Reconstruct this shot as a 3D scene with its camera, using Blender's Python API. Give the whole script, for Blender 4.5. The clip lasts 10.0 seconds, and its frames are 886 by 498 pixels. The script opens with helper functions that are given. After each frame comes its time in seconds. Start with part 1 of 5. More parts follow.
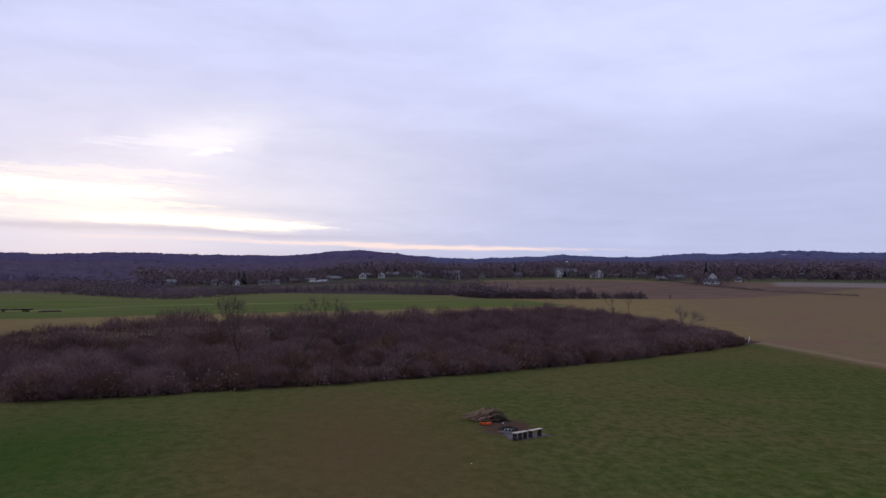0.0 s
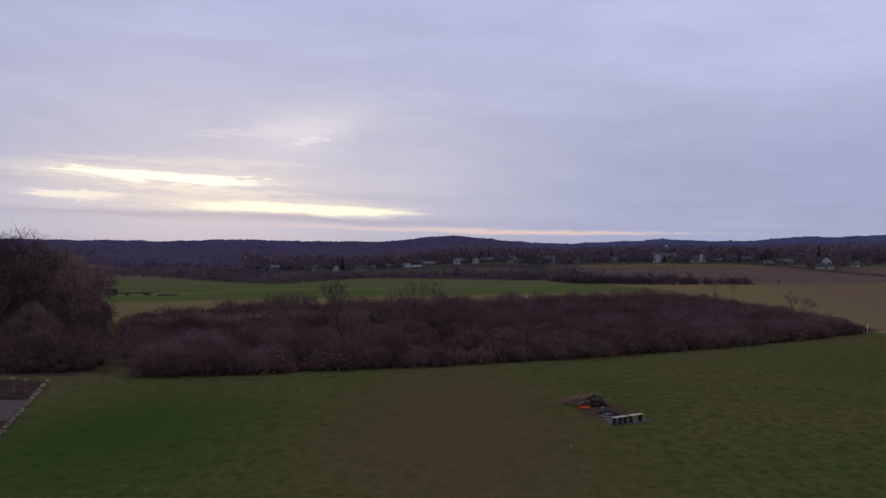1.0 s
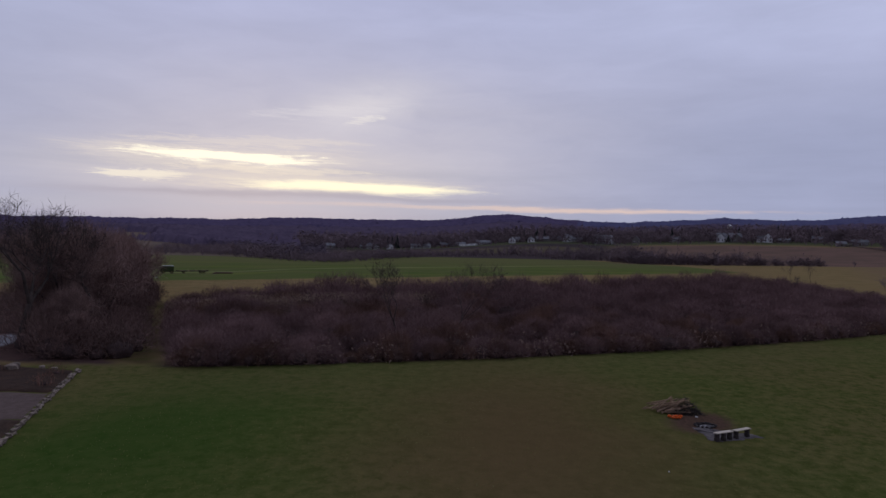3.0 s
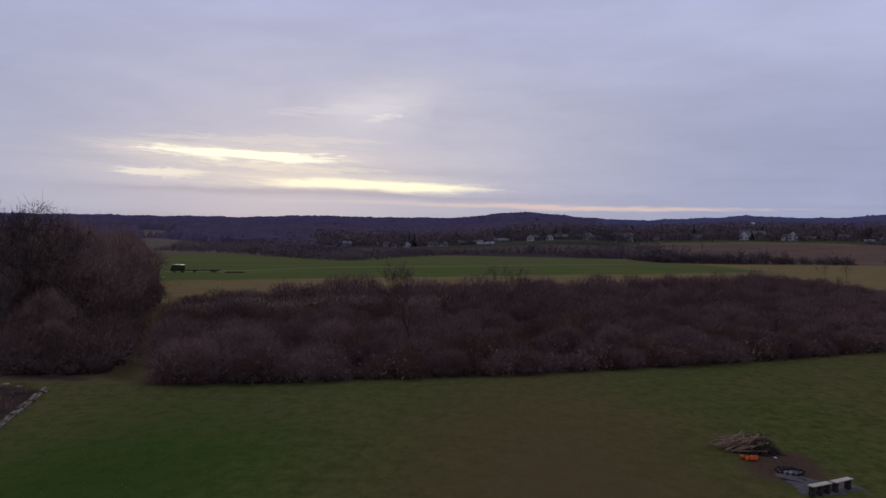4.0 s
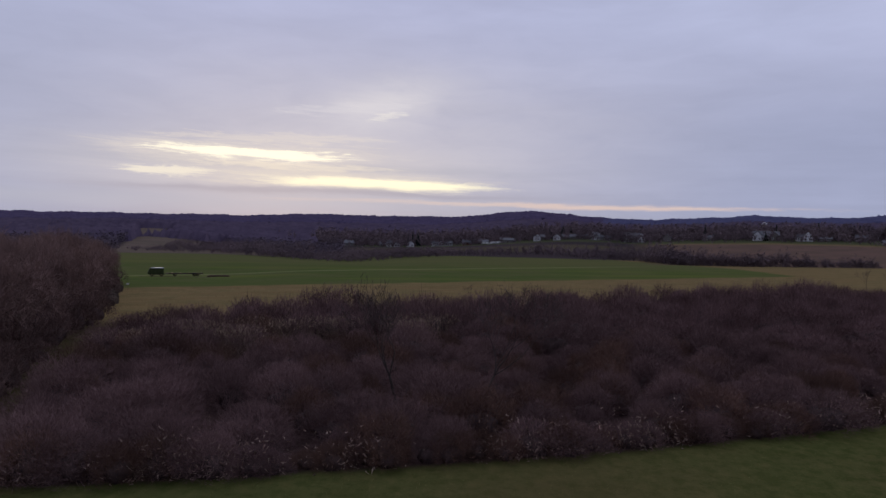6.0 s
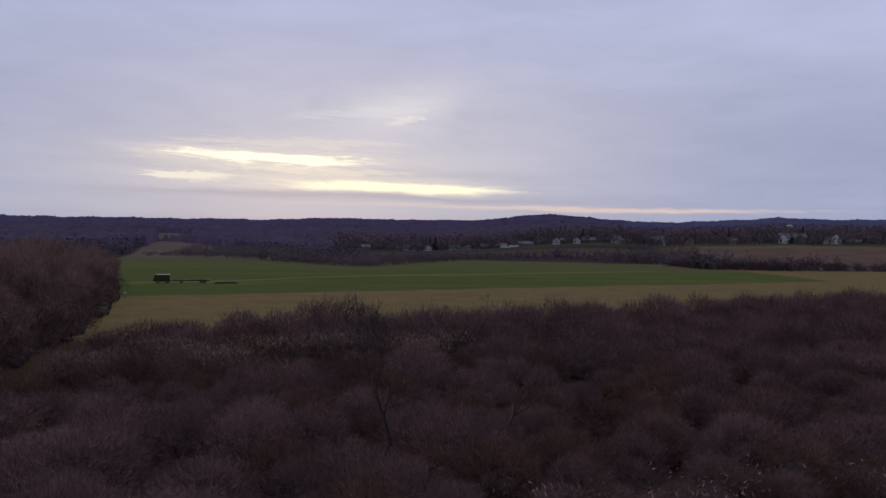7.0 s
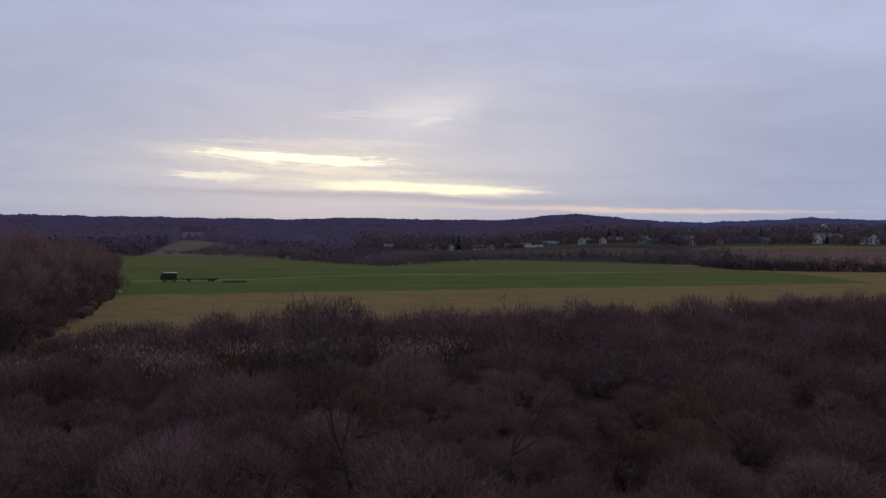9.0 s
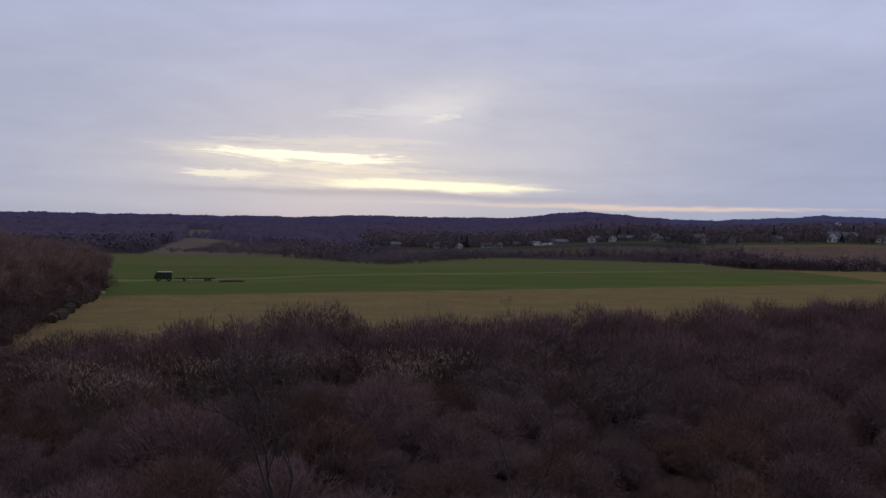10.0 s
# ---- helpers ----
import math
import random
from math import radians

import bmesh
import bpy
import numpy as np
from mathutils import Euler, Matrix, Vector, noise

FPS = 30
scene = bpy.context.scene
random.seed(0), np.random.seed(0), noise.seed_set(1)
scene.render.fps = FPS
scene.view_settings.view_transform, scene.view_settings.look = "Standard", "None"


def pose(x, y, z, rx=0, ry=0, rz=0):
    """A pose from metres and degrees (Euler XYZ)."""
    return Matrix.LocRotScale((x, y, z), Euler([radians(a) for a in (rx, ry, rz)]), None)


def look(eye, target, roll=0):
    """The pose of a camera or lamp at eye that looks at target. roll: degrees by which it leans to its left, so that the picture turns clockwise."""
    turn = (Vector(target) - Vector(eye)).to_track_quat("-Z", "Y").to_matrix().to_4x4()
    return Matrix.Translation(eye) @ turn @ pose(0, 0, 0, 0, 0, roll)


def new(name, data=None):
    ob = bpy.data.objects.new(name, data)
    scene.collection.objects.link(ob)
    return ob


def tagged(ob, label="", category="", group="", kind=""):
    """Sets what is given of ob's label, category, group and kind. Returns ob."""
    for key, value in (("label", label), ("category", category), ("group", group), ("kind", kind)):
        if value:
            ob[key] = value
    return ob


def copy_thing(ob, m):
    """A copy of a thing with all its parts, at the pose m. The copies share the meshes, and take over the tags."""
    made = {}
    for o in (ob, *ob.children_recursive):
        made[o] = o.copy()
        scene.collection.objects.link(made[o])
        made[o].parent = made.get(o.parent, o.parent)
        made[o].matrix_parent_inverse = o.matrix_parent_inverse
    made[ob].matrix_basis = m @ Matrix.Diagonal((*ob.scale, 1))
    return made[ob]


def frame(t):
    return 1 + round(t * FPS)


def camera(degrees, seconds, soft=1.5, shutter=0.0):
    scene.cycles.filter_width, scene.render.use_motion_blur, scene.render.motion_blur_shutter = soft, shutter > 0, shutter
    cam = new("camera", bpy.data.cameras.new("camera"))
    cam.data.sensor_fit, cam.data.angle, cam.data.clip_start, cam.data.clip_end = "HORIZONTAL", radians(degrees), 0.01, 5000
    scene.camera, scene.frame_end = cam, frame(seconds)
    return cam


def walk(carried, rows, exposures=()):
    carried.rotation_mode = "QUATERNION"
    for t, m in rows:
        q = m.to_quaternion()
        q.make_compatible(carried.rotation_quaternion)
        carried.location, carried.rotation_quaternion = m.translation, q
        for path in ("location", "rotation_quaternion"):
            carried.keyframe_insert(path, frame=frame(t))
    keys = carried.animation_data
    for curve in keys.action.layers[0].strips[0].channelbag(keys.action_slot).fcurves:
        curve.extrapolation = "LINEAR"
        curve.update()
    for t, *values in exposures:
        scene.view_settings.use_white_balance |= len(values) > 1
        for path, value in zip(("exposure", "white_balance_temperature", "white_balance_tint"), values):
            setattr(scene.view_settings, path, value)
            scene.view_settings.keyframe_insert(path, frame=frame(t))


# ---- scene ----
cam = camera(64.8, 10.0)
PATH = [
    (0, (0.638, 1.046, 9.796), (0.989, 3.013, 9.888), 0.9),
    (0.5, (0.398, 1.171, 9.639), (0.685, 3.149, 9.71), 0.9),
    (1, (0.288, 0.482, 9.723), (0.374, 2.479, 9.769), 0.8),
    (1.5, (0.287, 0.511, 9.767), (0.339, 2.511, 9.782), 0.9),
    (2, (0.205, 1.88, 9.749), (0.235, 3.879, 9.753), 1.1),
    (2.5, (0.105, 4.064, 9.86), (0.092, 6.064, 9.85), 1.1),
    (3, (-0.134, 7.088, 9.958), (-0.202, 9.086, 9.94), 1.1),
    (4.5, (-0.776, 18.432, 10.319), (-0.896, 20.428, 10.291), 1.1),
    (5, (-0.965, 22.927, 10.582), (-1.079, 24.923, 10.552), 1.1),
    (5.5, (-1.13, 27.374, 10.738), (-1.246, 29.37, 10.708), 1.2),
    (7, (-1.055, 40.527, 11.238), (-1.239, 42.519, 11.218), 1.1),
    (7.5, (-0.958, 43.256, 11.027), (-1.163, 45.245, 11.013), 0.9),
    (8, (-0.53, 44.878, 10.853), (-0.755, 46.866, 10.837), 0.9),
    (8.5, (-0.181, 46.776, 10.688), (-0.421, 48.761, 10.672), 1.0),
    (9, (0.111, 49.488, 10.632), (-0.145, 51.471, 10.611), 1.2),
    (9.5, (0.28, 52.512, 10.719), (0.009, 54.494, 10.694), 1.3),
    (10, (0.236, 56.582, 10.81), (-0.045, 58.562, 10.782), 1.3),
]
walk(cam, [(t, look(eye, target, roll)) for t, eye, target, roll in PATH], [(0.0, 0.57, 6500, 10), (0.5, 0.40, 6500, 10), (1.0, 0.12, 6500, 10), (1.5, 0.0, 6500, 10), (5.5, 0.0, 6540, 9), (7.0, 0.07, 6580, 8), (10.0, 0.09, 6680, 5)])

# ---- world and sun ----
class Nodes:
    """Short hand for node trees: maths on sockets or numbers."""

    def __init__(self, tree):
        self.tree, self.nodes, self.links = tree, tree.nodes, tree.links

    def put(self, socket, value):
        if isinstance(value, bpy.types.NodeSocket):
            self.links.new(value, socket)
        elif value is not None:
            socket.default_value = value

    def m(self, op, a, b=None, c=None, clamp=False):
        n = self.nodes.new("ShaderNodeMath")
        n.operation, n.use_clamp = op, clamp
        for k, v in enumerate((a, b, c)):
            self.put(n.inputs[k], v)
        return n.outputs[0]

    def add(self, a, b):
        return self.m("ADD", a, b)

    def sub(self, a, b):
        return self.m("SUBTRACT", a, b)

    def mul(self, a, b):
        return self.m("MULTIPLY", a, b)

    def step(self, v, lo, hi, a=0.0, b=1.0):
        n = self.nodes.new("ShaderNodeMapRange")
        n.interpolation_type = "SMOOTHSTEP"
        for k, x in enumerate((v, lo, hi, a, b)):
            self.put(n.inputs[k], x)
        return n.outputs[0]

    def mix(self, f, a, b, mode="MIX"):
        n = self.nodes.new("ShaderNodeMix")
        n.data_type, n.blend_type = "RGBA", mode
        self.put(n.inputs[0], f)
        for k, v in ((6, a), (7, b)):
            self.put(n.inputs[k], (*v, 1) if isinstance(v, tuple) else v)
        return n.outputs[2]

    def noise(self, vec, scale, detail=3.0, rough=0.55, distort=0.0):
        n = self.nodes.new("ShaderNodeTexNoise")
        self.put(n.inputs["Vector"], vec)
        for key, v in (("Scale", scale), ("Detail", detail), ("Roughness", rough), ("Distortion", distort)):
            n.inputs[key].default_value = v
        return n.outputs[0]

    def xyz(self, x, y, z):
        n = self.nodes.new("ShaderNodeCombineXYZ")
        for k, v in enumerate((x, y, z)):
            self.put(n.inputs[k], v)
        return n.outputs[0]

    def split(self, vec):
        n = self.nodes.new("ShaderNodeSeparateXYZ")
        self.put(n.inputs[0], vec)
        return n.outputs


SUN_AZ, SUN_EL = -17.0, 6.0


def make_world():
    w = bpy.data.worlds.new("dusk_sky")
    scene.world = w
    w.use_nodes = True
    w.node_tree.nodes.clear()
    n = Nodes(w.node_tree)
    tc = n.nodes.new("ShaderNodeTexCoord")
    x, y, z = n.split(tc.outputs["Generated"])
    az = n.mul(n.m("ARCTAN2", x, y), 57.2958)
    el = n.mul(n.m("ARCSINE", z), 57.2958)
    vec = n.xyz(n.mul(az, 0.045), n.mul(el, 0.22), 0.0)
    big = n.noise(vec, 1.0, 4.0, 0.55, 0.4)
    fine = n.noise(n.xyz(n.mul(az, 0.11), n.mul(el, 0.9), 3.0), 1.0, 5.0, 0.6, 0.3)
    warp = n.add(el, n.add(n.mul(n.sub(big, 0.5), 1.6), n.mul(n.sub(fine, 0.5), 0.9)))

    streaky = n.noise(n.xyz(n.mul(az, 0.085), n.mul(n.add(el, n.mul(az, 0.012)), 1.5), 7.0), 1.0, 5.0, 0.62, 0.5)
    puffs = n.noise(n.xyz(n.mul(az, 0.16), n.mul(el, 0.55), 11.0), 1.0, 5.0, 0.6, 0.6)

    def blob(a0, e0, wa, we, tilt=0.0, e=warp, hard=4.0):
        da = n.m("ABSOLUTE", n.mul(n.sub(az, a0), 1.0 / wa))
        de = n.m("ABSOLUTE", n.mul(n.sub(n.sub(e, e0), n.mul(n.sub(az, a0), tilt)), 1.0 / we))
        return n.m("EXPONENT", n.mul(n.add(n.m("POWER", da, hard), n.m("POWER", de, 2.0)), -1.0))

    shreds = n.noise(n.xyz(n.mul(az, 0.30), n.mul(n.add(el, n.mul(az, 0.02)), 3.0), 5.0), 1.0, 7.0, 0.72, 1.2)

    def rift(a0, e0, wa, we, tilt=0.0, ragged=1.0, lo=0.30, hi=0.95):
        """A torn gap in the clouds, with ragged ends and edges."""
        near = n.add(el, n.add(n.mul(n.sub(big, 0.5), 0.9), n.mul(n.sub(fine, 0.5), 0.8)))
        torn = n.add(n.mul(n.sub(streaky, 0.5), 0.9 * ragged), n.mul(n.sub(shreds, 0.5), 1.7 * ragged))
        core = blob(a0, e0, wa, we, tilt, near, 2.6)
        return n.step(n.add(core, n.mul(torn, n.step(core, 0.02, 0.35))), lo, hi)

    # lavender cloud deck, bluer and duller low down on the side away from the sun
    col = n.mix(n.step(el, 0.0, 6.0), (0.36, 0.365, 0.48), (0.40, 0.41, 0.57))
    col = n.mix(n.step(el, 6.0, 20.0), col, (0.44, 0.465, 0.67))
    col = n.mix(n.step(el, 22.0, 60.0), col, (0.42, 0.44, 0.58))
    right = n.step(az, -6.0, 22.0)
    col = n.mix(n.mul(right, n.mul(0.8, n.step(el, 17.0, 7.0))), col, (0.345, 0.38, 0.565))
    col = n.mix(n.mul(0.55, n.step(az, -20.0, -40.0)), col, (0.37, 0.40, 0.57))
    col = n.mix(n.mul(0.4, n.mul(right, n.step(el, 9.0, 17.0))), col, (0.52, 0.565, 0.80))
    low = n.step(el, 12.0, 5.0)
    lump = n.add(0.76, n.mul(n.add(n.add(n.mul(big, 0.45), n.mul(n.add(n.mul(streaky, low), n.mul(big, n.sub(1.0, low))), 0.25)), n.mul(puffs, 0.30)), 0.48))
    col = n.mix(1.0, col, n.xyz(lump, lump, lump), "MULTIPLY")

    east = n.mul(n.step(n.m("ABSOLUTE", az), 75.0, 130.0), n.step(el, 75.0, 35.0))
    col = n.mix(n.mul(east, 0.6), col, (0.13, 0.145, 0.23))

    def glow(colour, mask, amount):
        return n.mix(n.mul(mask, amount), col, colour)

    col = glow((0.62, 0.59, 0.66), n.mul(blob(-10.0, 8.0, 20.0, 6.0, 0.0, el, 2.0), n.add(0.55, n.mul(puffs, 0.9))), 0.60)
    col = glow((0.70, 0.64, 0.62), n.mul(blob(-18.0, 5.3, 15.0, 1.9, 0.0, warp, 2.0), n.add(0.4, n.mul(streaky, 0.9))), 0.75)
    col = glow((0.78, 0.74, 0.77), n.mul(blob(-8.2, 11.0, 5.0, 1.7, 0.2, warp, 2.0), n.add(0.3, n.mul(puffs, 1.0))), 0.60)
    col = glow((0.34, 0.36, 0.47), n.mul(blob(-12.0, 5.5, 20.0, 0.35, 0.0, warp, 2.0), 1.0), 0.35)
    col = glow((0.80, 0.72, 0.66), rift(-20.0, 6.35, 12.0, 1.15, 0.012, 0.6), 0.55)
    col = glow((1.15, 1.08, 0.88), rift(-19.0, 6.36, 7.6, 0.54, 0.006, 1.5), 0.92)
    col = glow((0.96, 0.88, 0.74), rift(-25.6, 4.75, 3.6, 0.36, 0.0, 1.4), 0.70)
    col = glow((0.90, 0.80, 0.68), rift(-15.0, 5.55, 8.0, 0.45, 0.0), 0.55)
    col = glow((0.78, 0.70, 0.62), rift(-11.0, 4.45, 13.0, 1.0, -0.010, 0.6), 0.5)
    col = glow((1.15, 1.06, 0.78), rift(-9.0, 4.28, 10.6, 0.58, -0.010, 0.45), 0.95)
    col = glow((0.92, 0.87, 0.80), rift(-8.6, 9.75, 1.5, 0.34, 0.16, 2.6, 0.2, 1.1), 0.40)
    col = glow((0.74, 0.71, 0.76), rift(-11.5, 10.3, 6.0, 0.5, 0.10, 1.8, 0.2, 1.1), 0.35)
    col = glow((0.80, 0.72, 0.66), rift(-18.0, 7.6, 9.0, 0.55, 0.03, 1.4), 0.40)
    # grey bank under the streaks, and the thin rosy line over the hills
    col = glow((0.36, 0.35, 0.45), blob(-13.0, 3.55, 18.0, 0.30, -0.01), 0.70)
    col = glow((0.80, 0.60, 0.52), rift(4.0, 2.82, 21.0, 0.24, -0.004, 0.6, 0.2, 1.0), 0.75)
    col = glow((0.46, 0.47, 0.58), blob(-22.0, 2.6, 24.0, 0.60, 0.0), 0.6)
    sky = n.nodes.new("ShaderNodeTexSky")
    sky.sky_type, sky.sun_disc = "NISHITA", False
    sky.sun_elevation, sky.sun_rotation = radians(SUN_EL), radians(SUN_AZ)
    clear = n.mix(1.0, sky.outputs[0], (0.05, 0.05, 0.05), "MULTIPLY")
    col = n.mix(0.04, col, clear)
    bg = n.nodes.new("ShaderNodeBackground")
    n.put(bg.inputs[0], col)
    bg.inputs[1].default_value = 1.0
    out = n.nodes.new("ShaderNodeOutputWorld")
    n.links.new(bg.outputs[0], out.inputs[0])


make_world()
sun = new("sun", bpy.data.lights.new("sun", "SUN"))
sun.data.energy, sun.data.angle, sun.data.color = 0.5, radians(20), (1.0, 0.88, 0.72)
sun.matrix_world = look((0, 0, 0), (-math.sin(radians(SUN_AZ)), -math.cos(radians(SUN_AZ)), -math.tan(radians(SUN_EL))))

# ---- materials ----
def material(name, colours, scale=2.0, rough=0.85, bump=0.0, bump_scale=None, metal=0.0, vary="", spread=0.35, spec=0.1):
    """Two noises mix two or three colours; vary by object or by island shifts the brightness of each piece."""
    mat = bpy.data.materials.new(name)
    mat.use_nodes = True
    n = Nodes(mat.node_tree)
    bsdf = n.nodes["Principled BSDF"]
    tc = n.nodes.new("ShaderNodeTexCoord")
    where = tc.outputs["Object"]
    a = n.noise(where, scale, 4.0)
    b = n.noise(where, scale * 7.3, 3.0)
    col = n.mix(n.step(a, 0.32, 0.68), colours[0], colours[1])
    if len(colours) > 2:
        col = n.mix(n.mul(n.step(b, 0.45, 0.75), 0.7), col, colours[2])
    if vary:
        r = n.nodes.new("ShaderNodeObjectInfo").outputs["Random"] if vary == "object" else n.nodes.new("ShaderNodeNewGeometry").outputs["Random Per Island"]
        k = n.add(1.0 - spread, n.mul(r, 2 * spread))
        col = n.mix(1.0, col, n.xyz(k, k, k), "MULTIPLY")
    n.put(bsdf.inputs["Base Color"], col)
    bsdf.inputs["Roughness"].default_value, bsdf.inputs["Metallic"].default_value = rough, metal
    bsdf.inputs["Specular IOR Level"].default_value = spec
    if bump:
        bp = n.nodes.new("ShaderNodeBump")
        bp.inputs["Strength"].default_value, bp.inputs["Distance"].default_value = bump, 0.03
        n.put(bp.inputs["Height"], n.noise(where, bump_scale or scale * 8, 4.0))
        n.links.new(bp.outputs[0], bsdf.inputs["Normal"])
    return mat


TWIG = material("shrub_twigs", [(0.200, 0.123, 0.118), (0.130, 0.078, 0.076), (0.236, 0.148, 0.132)], 0.5, 0.95, 0.7, 16, vary="object", spread=0.24, spec=0.05)
UNDER = material("undergrowth_twigs", [(0.168, 0.104, 0.090), (0.094, 0.060, 0.052)], 0.3, 0.95, 0.7, 12, vary="island", spread=0.25, spec=0.05)
TWIG_FAR = material("thicket_twigs", [(0.222, 0.136, 0.132), (0.118, 0.068, 0.064)], 0.22, 0.95, 0.7, 12, vary="island", spread=0.20, spec=0.05)
RUST = material("russet_twigs", [(0.165, 0.090, 0.066), (0.105, 0.060, 0.047)], 0.4, 0.9, vary="object", spread=0.3, spec=0.1)
GREYBARK = material("grey_bark", [(0.088, 0.070, 0.068), (0.056, 0.044, 0.043), (0.14, 0.115, 0.11)], 1.5, 0.92, 0.6, 14)
# old wood of the shrub cores, with the shade inside them painted in
SHADED_HEART = material("shaded_old_shrub_wood", [(0.070, 0.046, 0.043), (0.045, 0.031, 0.030)], 1.2, 0.95, 0.8, 14, spec=0.05)
BARK = material("bark", [(0.056, 0.041, 0.036), (0.034, 0.026, 0.023), (0.105, 0.08, 0.07)], 1.5, 0.92, 0.6, 14)
FINE = material("tree_twigs", [(0.125, 0.090, 0.084), (0.090, 0.066, 0.062)], 0.5, 0.9, vary="island", spread=0.3, spec=0.1)
FINE_BROWN = material("brown_tree_twigs", [(0.285, 0.182, 0.156), (0.205, 0.132, 0.115)], 0.5, 0.9, vary="island", spread=0.3, spec=0.1)
WOODS = material("bare_woods", [(0.205, 0.150, 0.158), (0.140, 0.105, 0.114)], 0.03, 0.95, vary="island", spread=0.35, spec=0.05)
# haze is painted into the next three base colours, from violet to blue
HAZED_HILLWOOD = material("hazed_hill_woods", [(0.100, 0.078, 0.136), (0.076, 0.060, 0.108)], 0.02, 1.0, spec=0.0)
HAZED_BLUEWOOD = material("hazed_far_ridge_woods", [(0.100, 0.098, 0.174), (0.082, 0.082, 0.150)], 0.02, 1.0, spec=0.0)
HAZED_VALLEYWOOD = material("hazed_valley_canopy", [(0.104, 0.079, 0.116), (0.076, 0.058, 0.090)], 0.03, 1.0, spec=0.0)
NEARHILL = material("valley_crowns", [(0.150, 0.116, 0.140), (0.110, 0.088, 0.110)], 0.02, 0.95, vary="island", spread=0.14, spec=0.05)
OLDTWIG = material("old_tree_twigs", [(0.085, 0.062, 0.055), (0.058, 0.044, 0.040)], 0.5, 0.9, vary="island", spread=0.2, spec=0.1)
GREYTWIG = material("grey_tree_twigs", [(0.185, 0.142, 0.142), (0.130, 0.098, 0.100), (0.30, 0.25, 0.245)], 0.5, 0.85, vary="island", spread=0.35, spec=0.2)
NEEDLES = material("fir_needles", [(0.022, 0.030, 0.024), (0.014, 0.020, 0.017)], 0.4, 0.9, 0.4, 5)
REED = material("dry_reed", [(0.14, 0.095, 0.06), (0.09, 0.06, 0.042)], 0.6, 0.9, vary="island", spread=0.4, spec=0.1)
PLUME = material("reed_plume", [(0.29, 0.205, 0.145), (0.16, 0.11, 0.08)], 0.8, 0.95, vary="island", spread=0.5, spec=0.05)
LEAF = material("withered_leaf", [(0.42, 0.31, 0.25), (0.22, 0.13, 0.10)], 1.2, 0.8, vary="island", spread=0.5)
BLADE = material("lawn_blades", [(0.110, 0.120, 0.028), (0.130, 0.116, 0.036)], 0.15, 0.8, vary="island", spread=0.2, spec=0.15)
STRAW = material("straw_blades", [(0.27, 0.185, 0.092), (0.22, 0.155, 0.075)], 0.08, 0.9, vary="island", spread=0.35, spec=0.1)
STONE = material("field_stone", [(0.27, 0.215, 0.170), (0.13, 0.102, 0.085), (0.36, 0.295, 0.24)], 1.7, 0.9, 0.5, 9, vary="object", spread=0.3)
GRAVEL = material("grey_gravel", [(0.118, 0.082, 0.072), (0.084, 0.058, 0.050), (0.160, 0.120, 0.106)], 2.2, 0.95, 0.8, 22)
PADGRAVEL = material("pale_gravel", [(0.118, 0.104, 0.102), (0.072, 0.062, 0.060), (0.160, 0.145, 0.142)], 3.0, 0.95, 0.8, 25)
DIRT = material("bare_dirt", [(0.085, 0.050, 0.037), (0.060, 0.038, 0.030), (0.10, 0.07, 0.05)], 1.2, 0.95, 0.7, 9)
MULCH = material("bark_mulch", [(0.050, 0.029, 0.020), (0.030, 0.018, 0.013), (0.080, 0.050, 0.034)], 1.0, 0.95, 0.9, 11)
SLAB = material("bench_slab", [(0.58, 0.50, 0.40), (0.42, 0.36, 0.29), (0.66, 0.58, 0.47)], 4.0, 0.75, 0.3, 30)
BLOCK = material("dark_block", [(0.052, 0.042, 0.039), (0.034, 0.028, 0.027), (0.085, 0.068, 0.06)], 3.0, 0.9, 0.6, 18)
ASH = material("ash", [(0.30, 0.28, 0.28), (0.07, 0.065, 0.065), (0.03, 0.03, 0.03)], 4.0, 0.95, 0.7, 14)
CHAR = material("charred_wood", [(0.028, 0.025, 0.025), (0.05, 0.044, 0.04)], 3.0, 0.9, 0.6, 16)
LOG = material("weathered_log", [(0.34, 0.225, 0.145), (0.19, 0.125, 0.085), (0.42, 0.30, 0.20)], 2.0, 0.9, 0.5, 18, vary="object", spread=0.4)
BRUSH = material("dark_brush", [(0.080, 0.062, 0.056), (0.050, 0.040, 0.037)], 1.0, 0.92, vary="island", spread=0.4)
PUMPKIN = material("pumpkin_skin", [(0.66, 0.11, 0.020), (0.50, 0.075, 0.014), (0.70, 0.15, 0.03)], 3.0, 0.5, 0.2, 20, vary="object", spread=0.12)
STALK = material("pumpkin_stalk", [(0.14, 0.13, 0.06), (0.09, 0.08, 0.04)], 9.0, 0.9)
PAINTWHITE = material("white_paint", [(0.72, 0.71, 0.69), (0.62, 0.61, 0.60)], 1.5, 0.6, 0.1, 12)
GREENPAINT = material("green_machine_paint", [(0.048, 0.062, 0.022), (0.034, 0.046, 0.018), (0.075, 0.075, 0.038)], 0.9, 0.55, 0.2, 6)
ROOFTIN = material("pale_sheet_metal", [(0.36, 0.37, 0.38), (0.28, 0.29, 0.30)], 0.8, 0.45, 0.1, 4, metal=0.3)
RUBBER = material("tyre_rubber", [(0.022, 0.022, 0.022), (0.032, 0.031, 0.030)], 2.0, 0.85, 0.3, 12)
RIM = material("wheel_rim", [(0.30, 0.26, 0.10), (0.22, 0.19, 0.08)], 2.0, 0.6)
STEEL = material("rusty_steel", [(0.075, 0.055, 0.045), (0.045, 0.038, 0.035), (0.11, 0.065, 0.04)], 0.9, 0.7, 0.3, 8, metal=0.3)
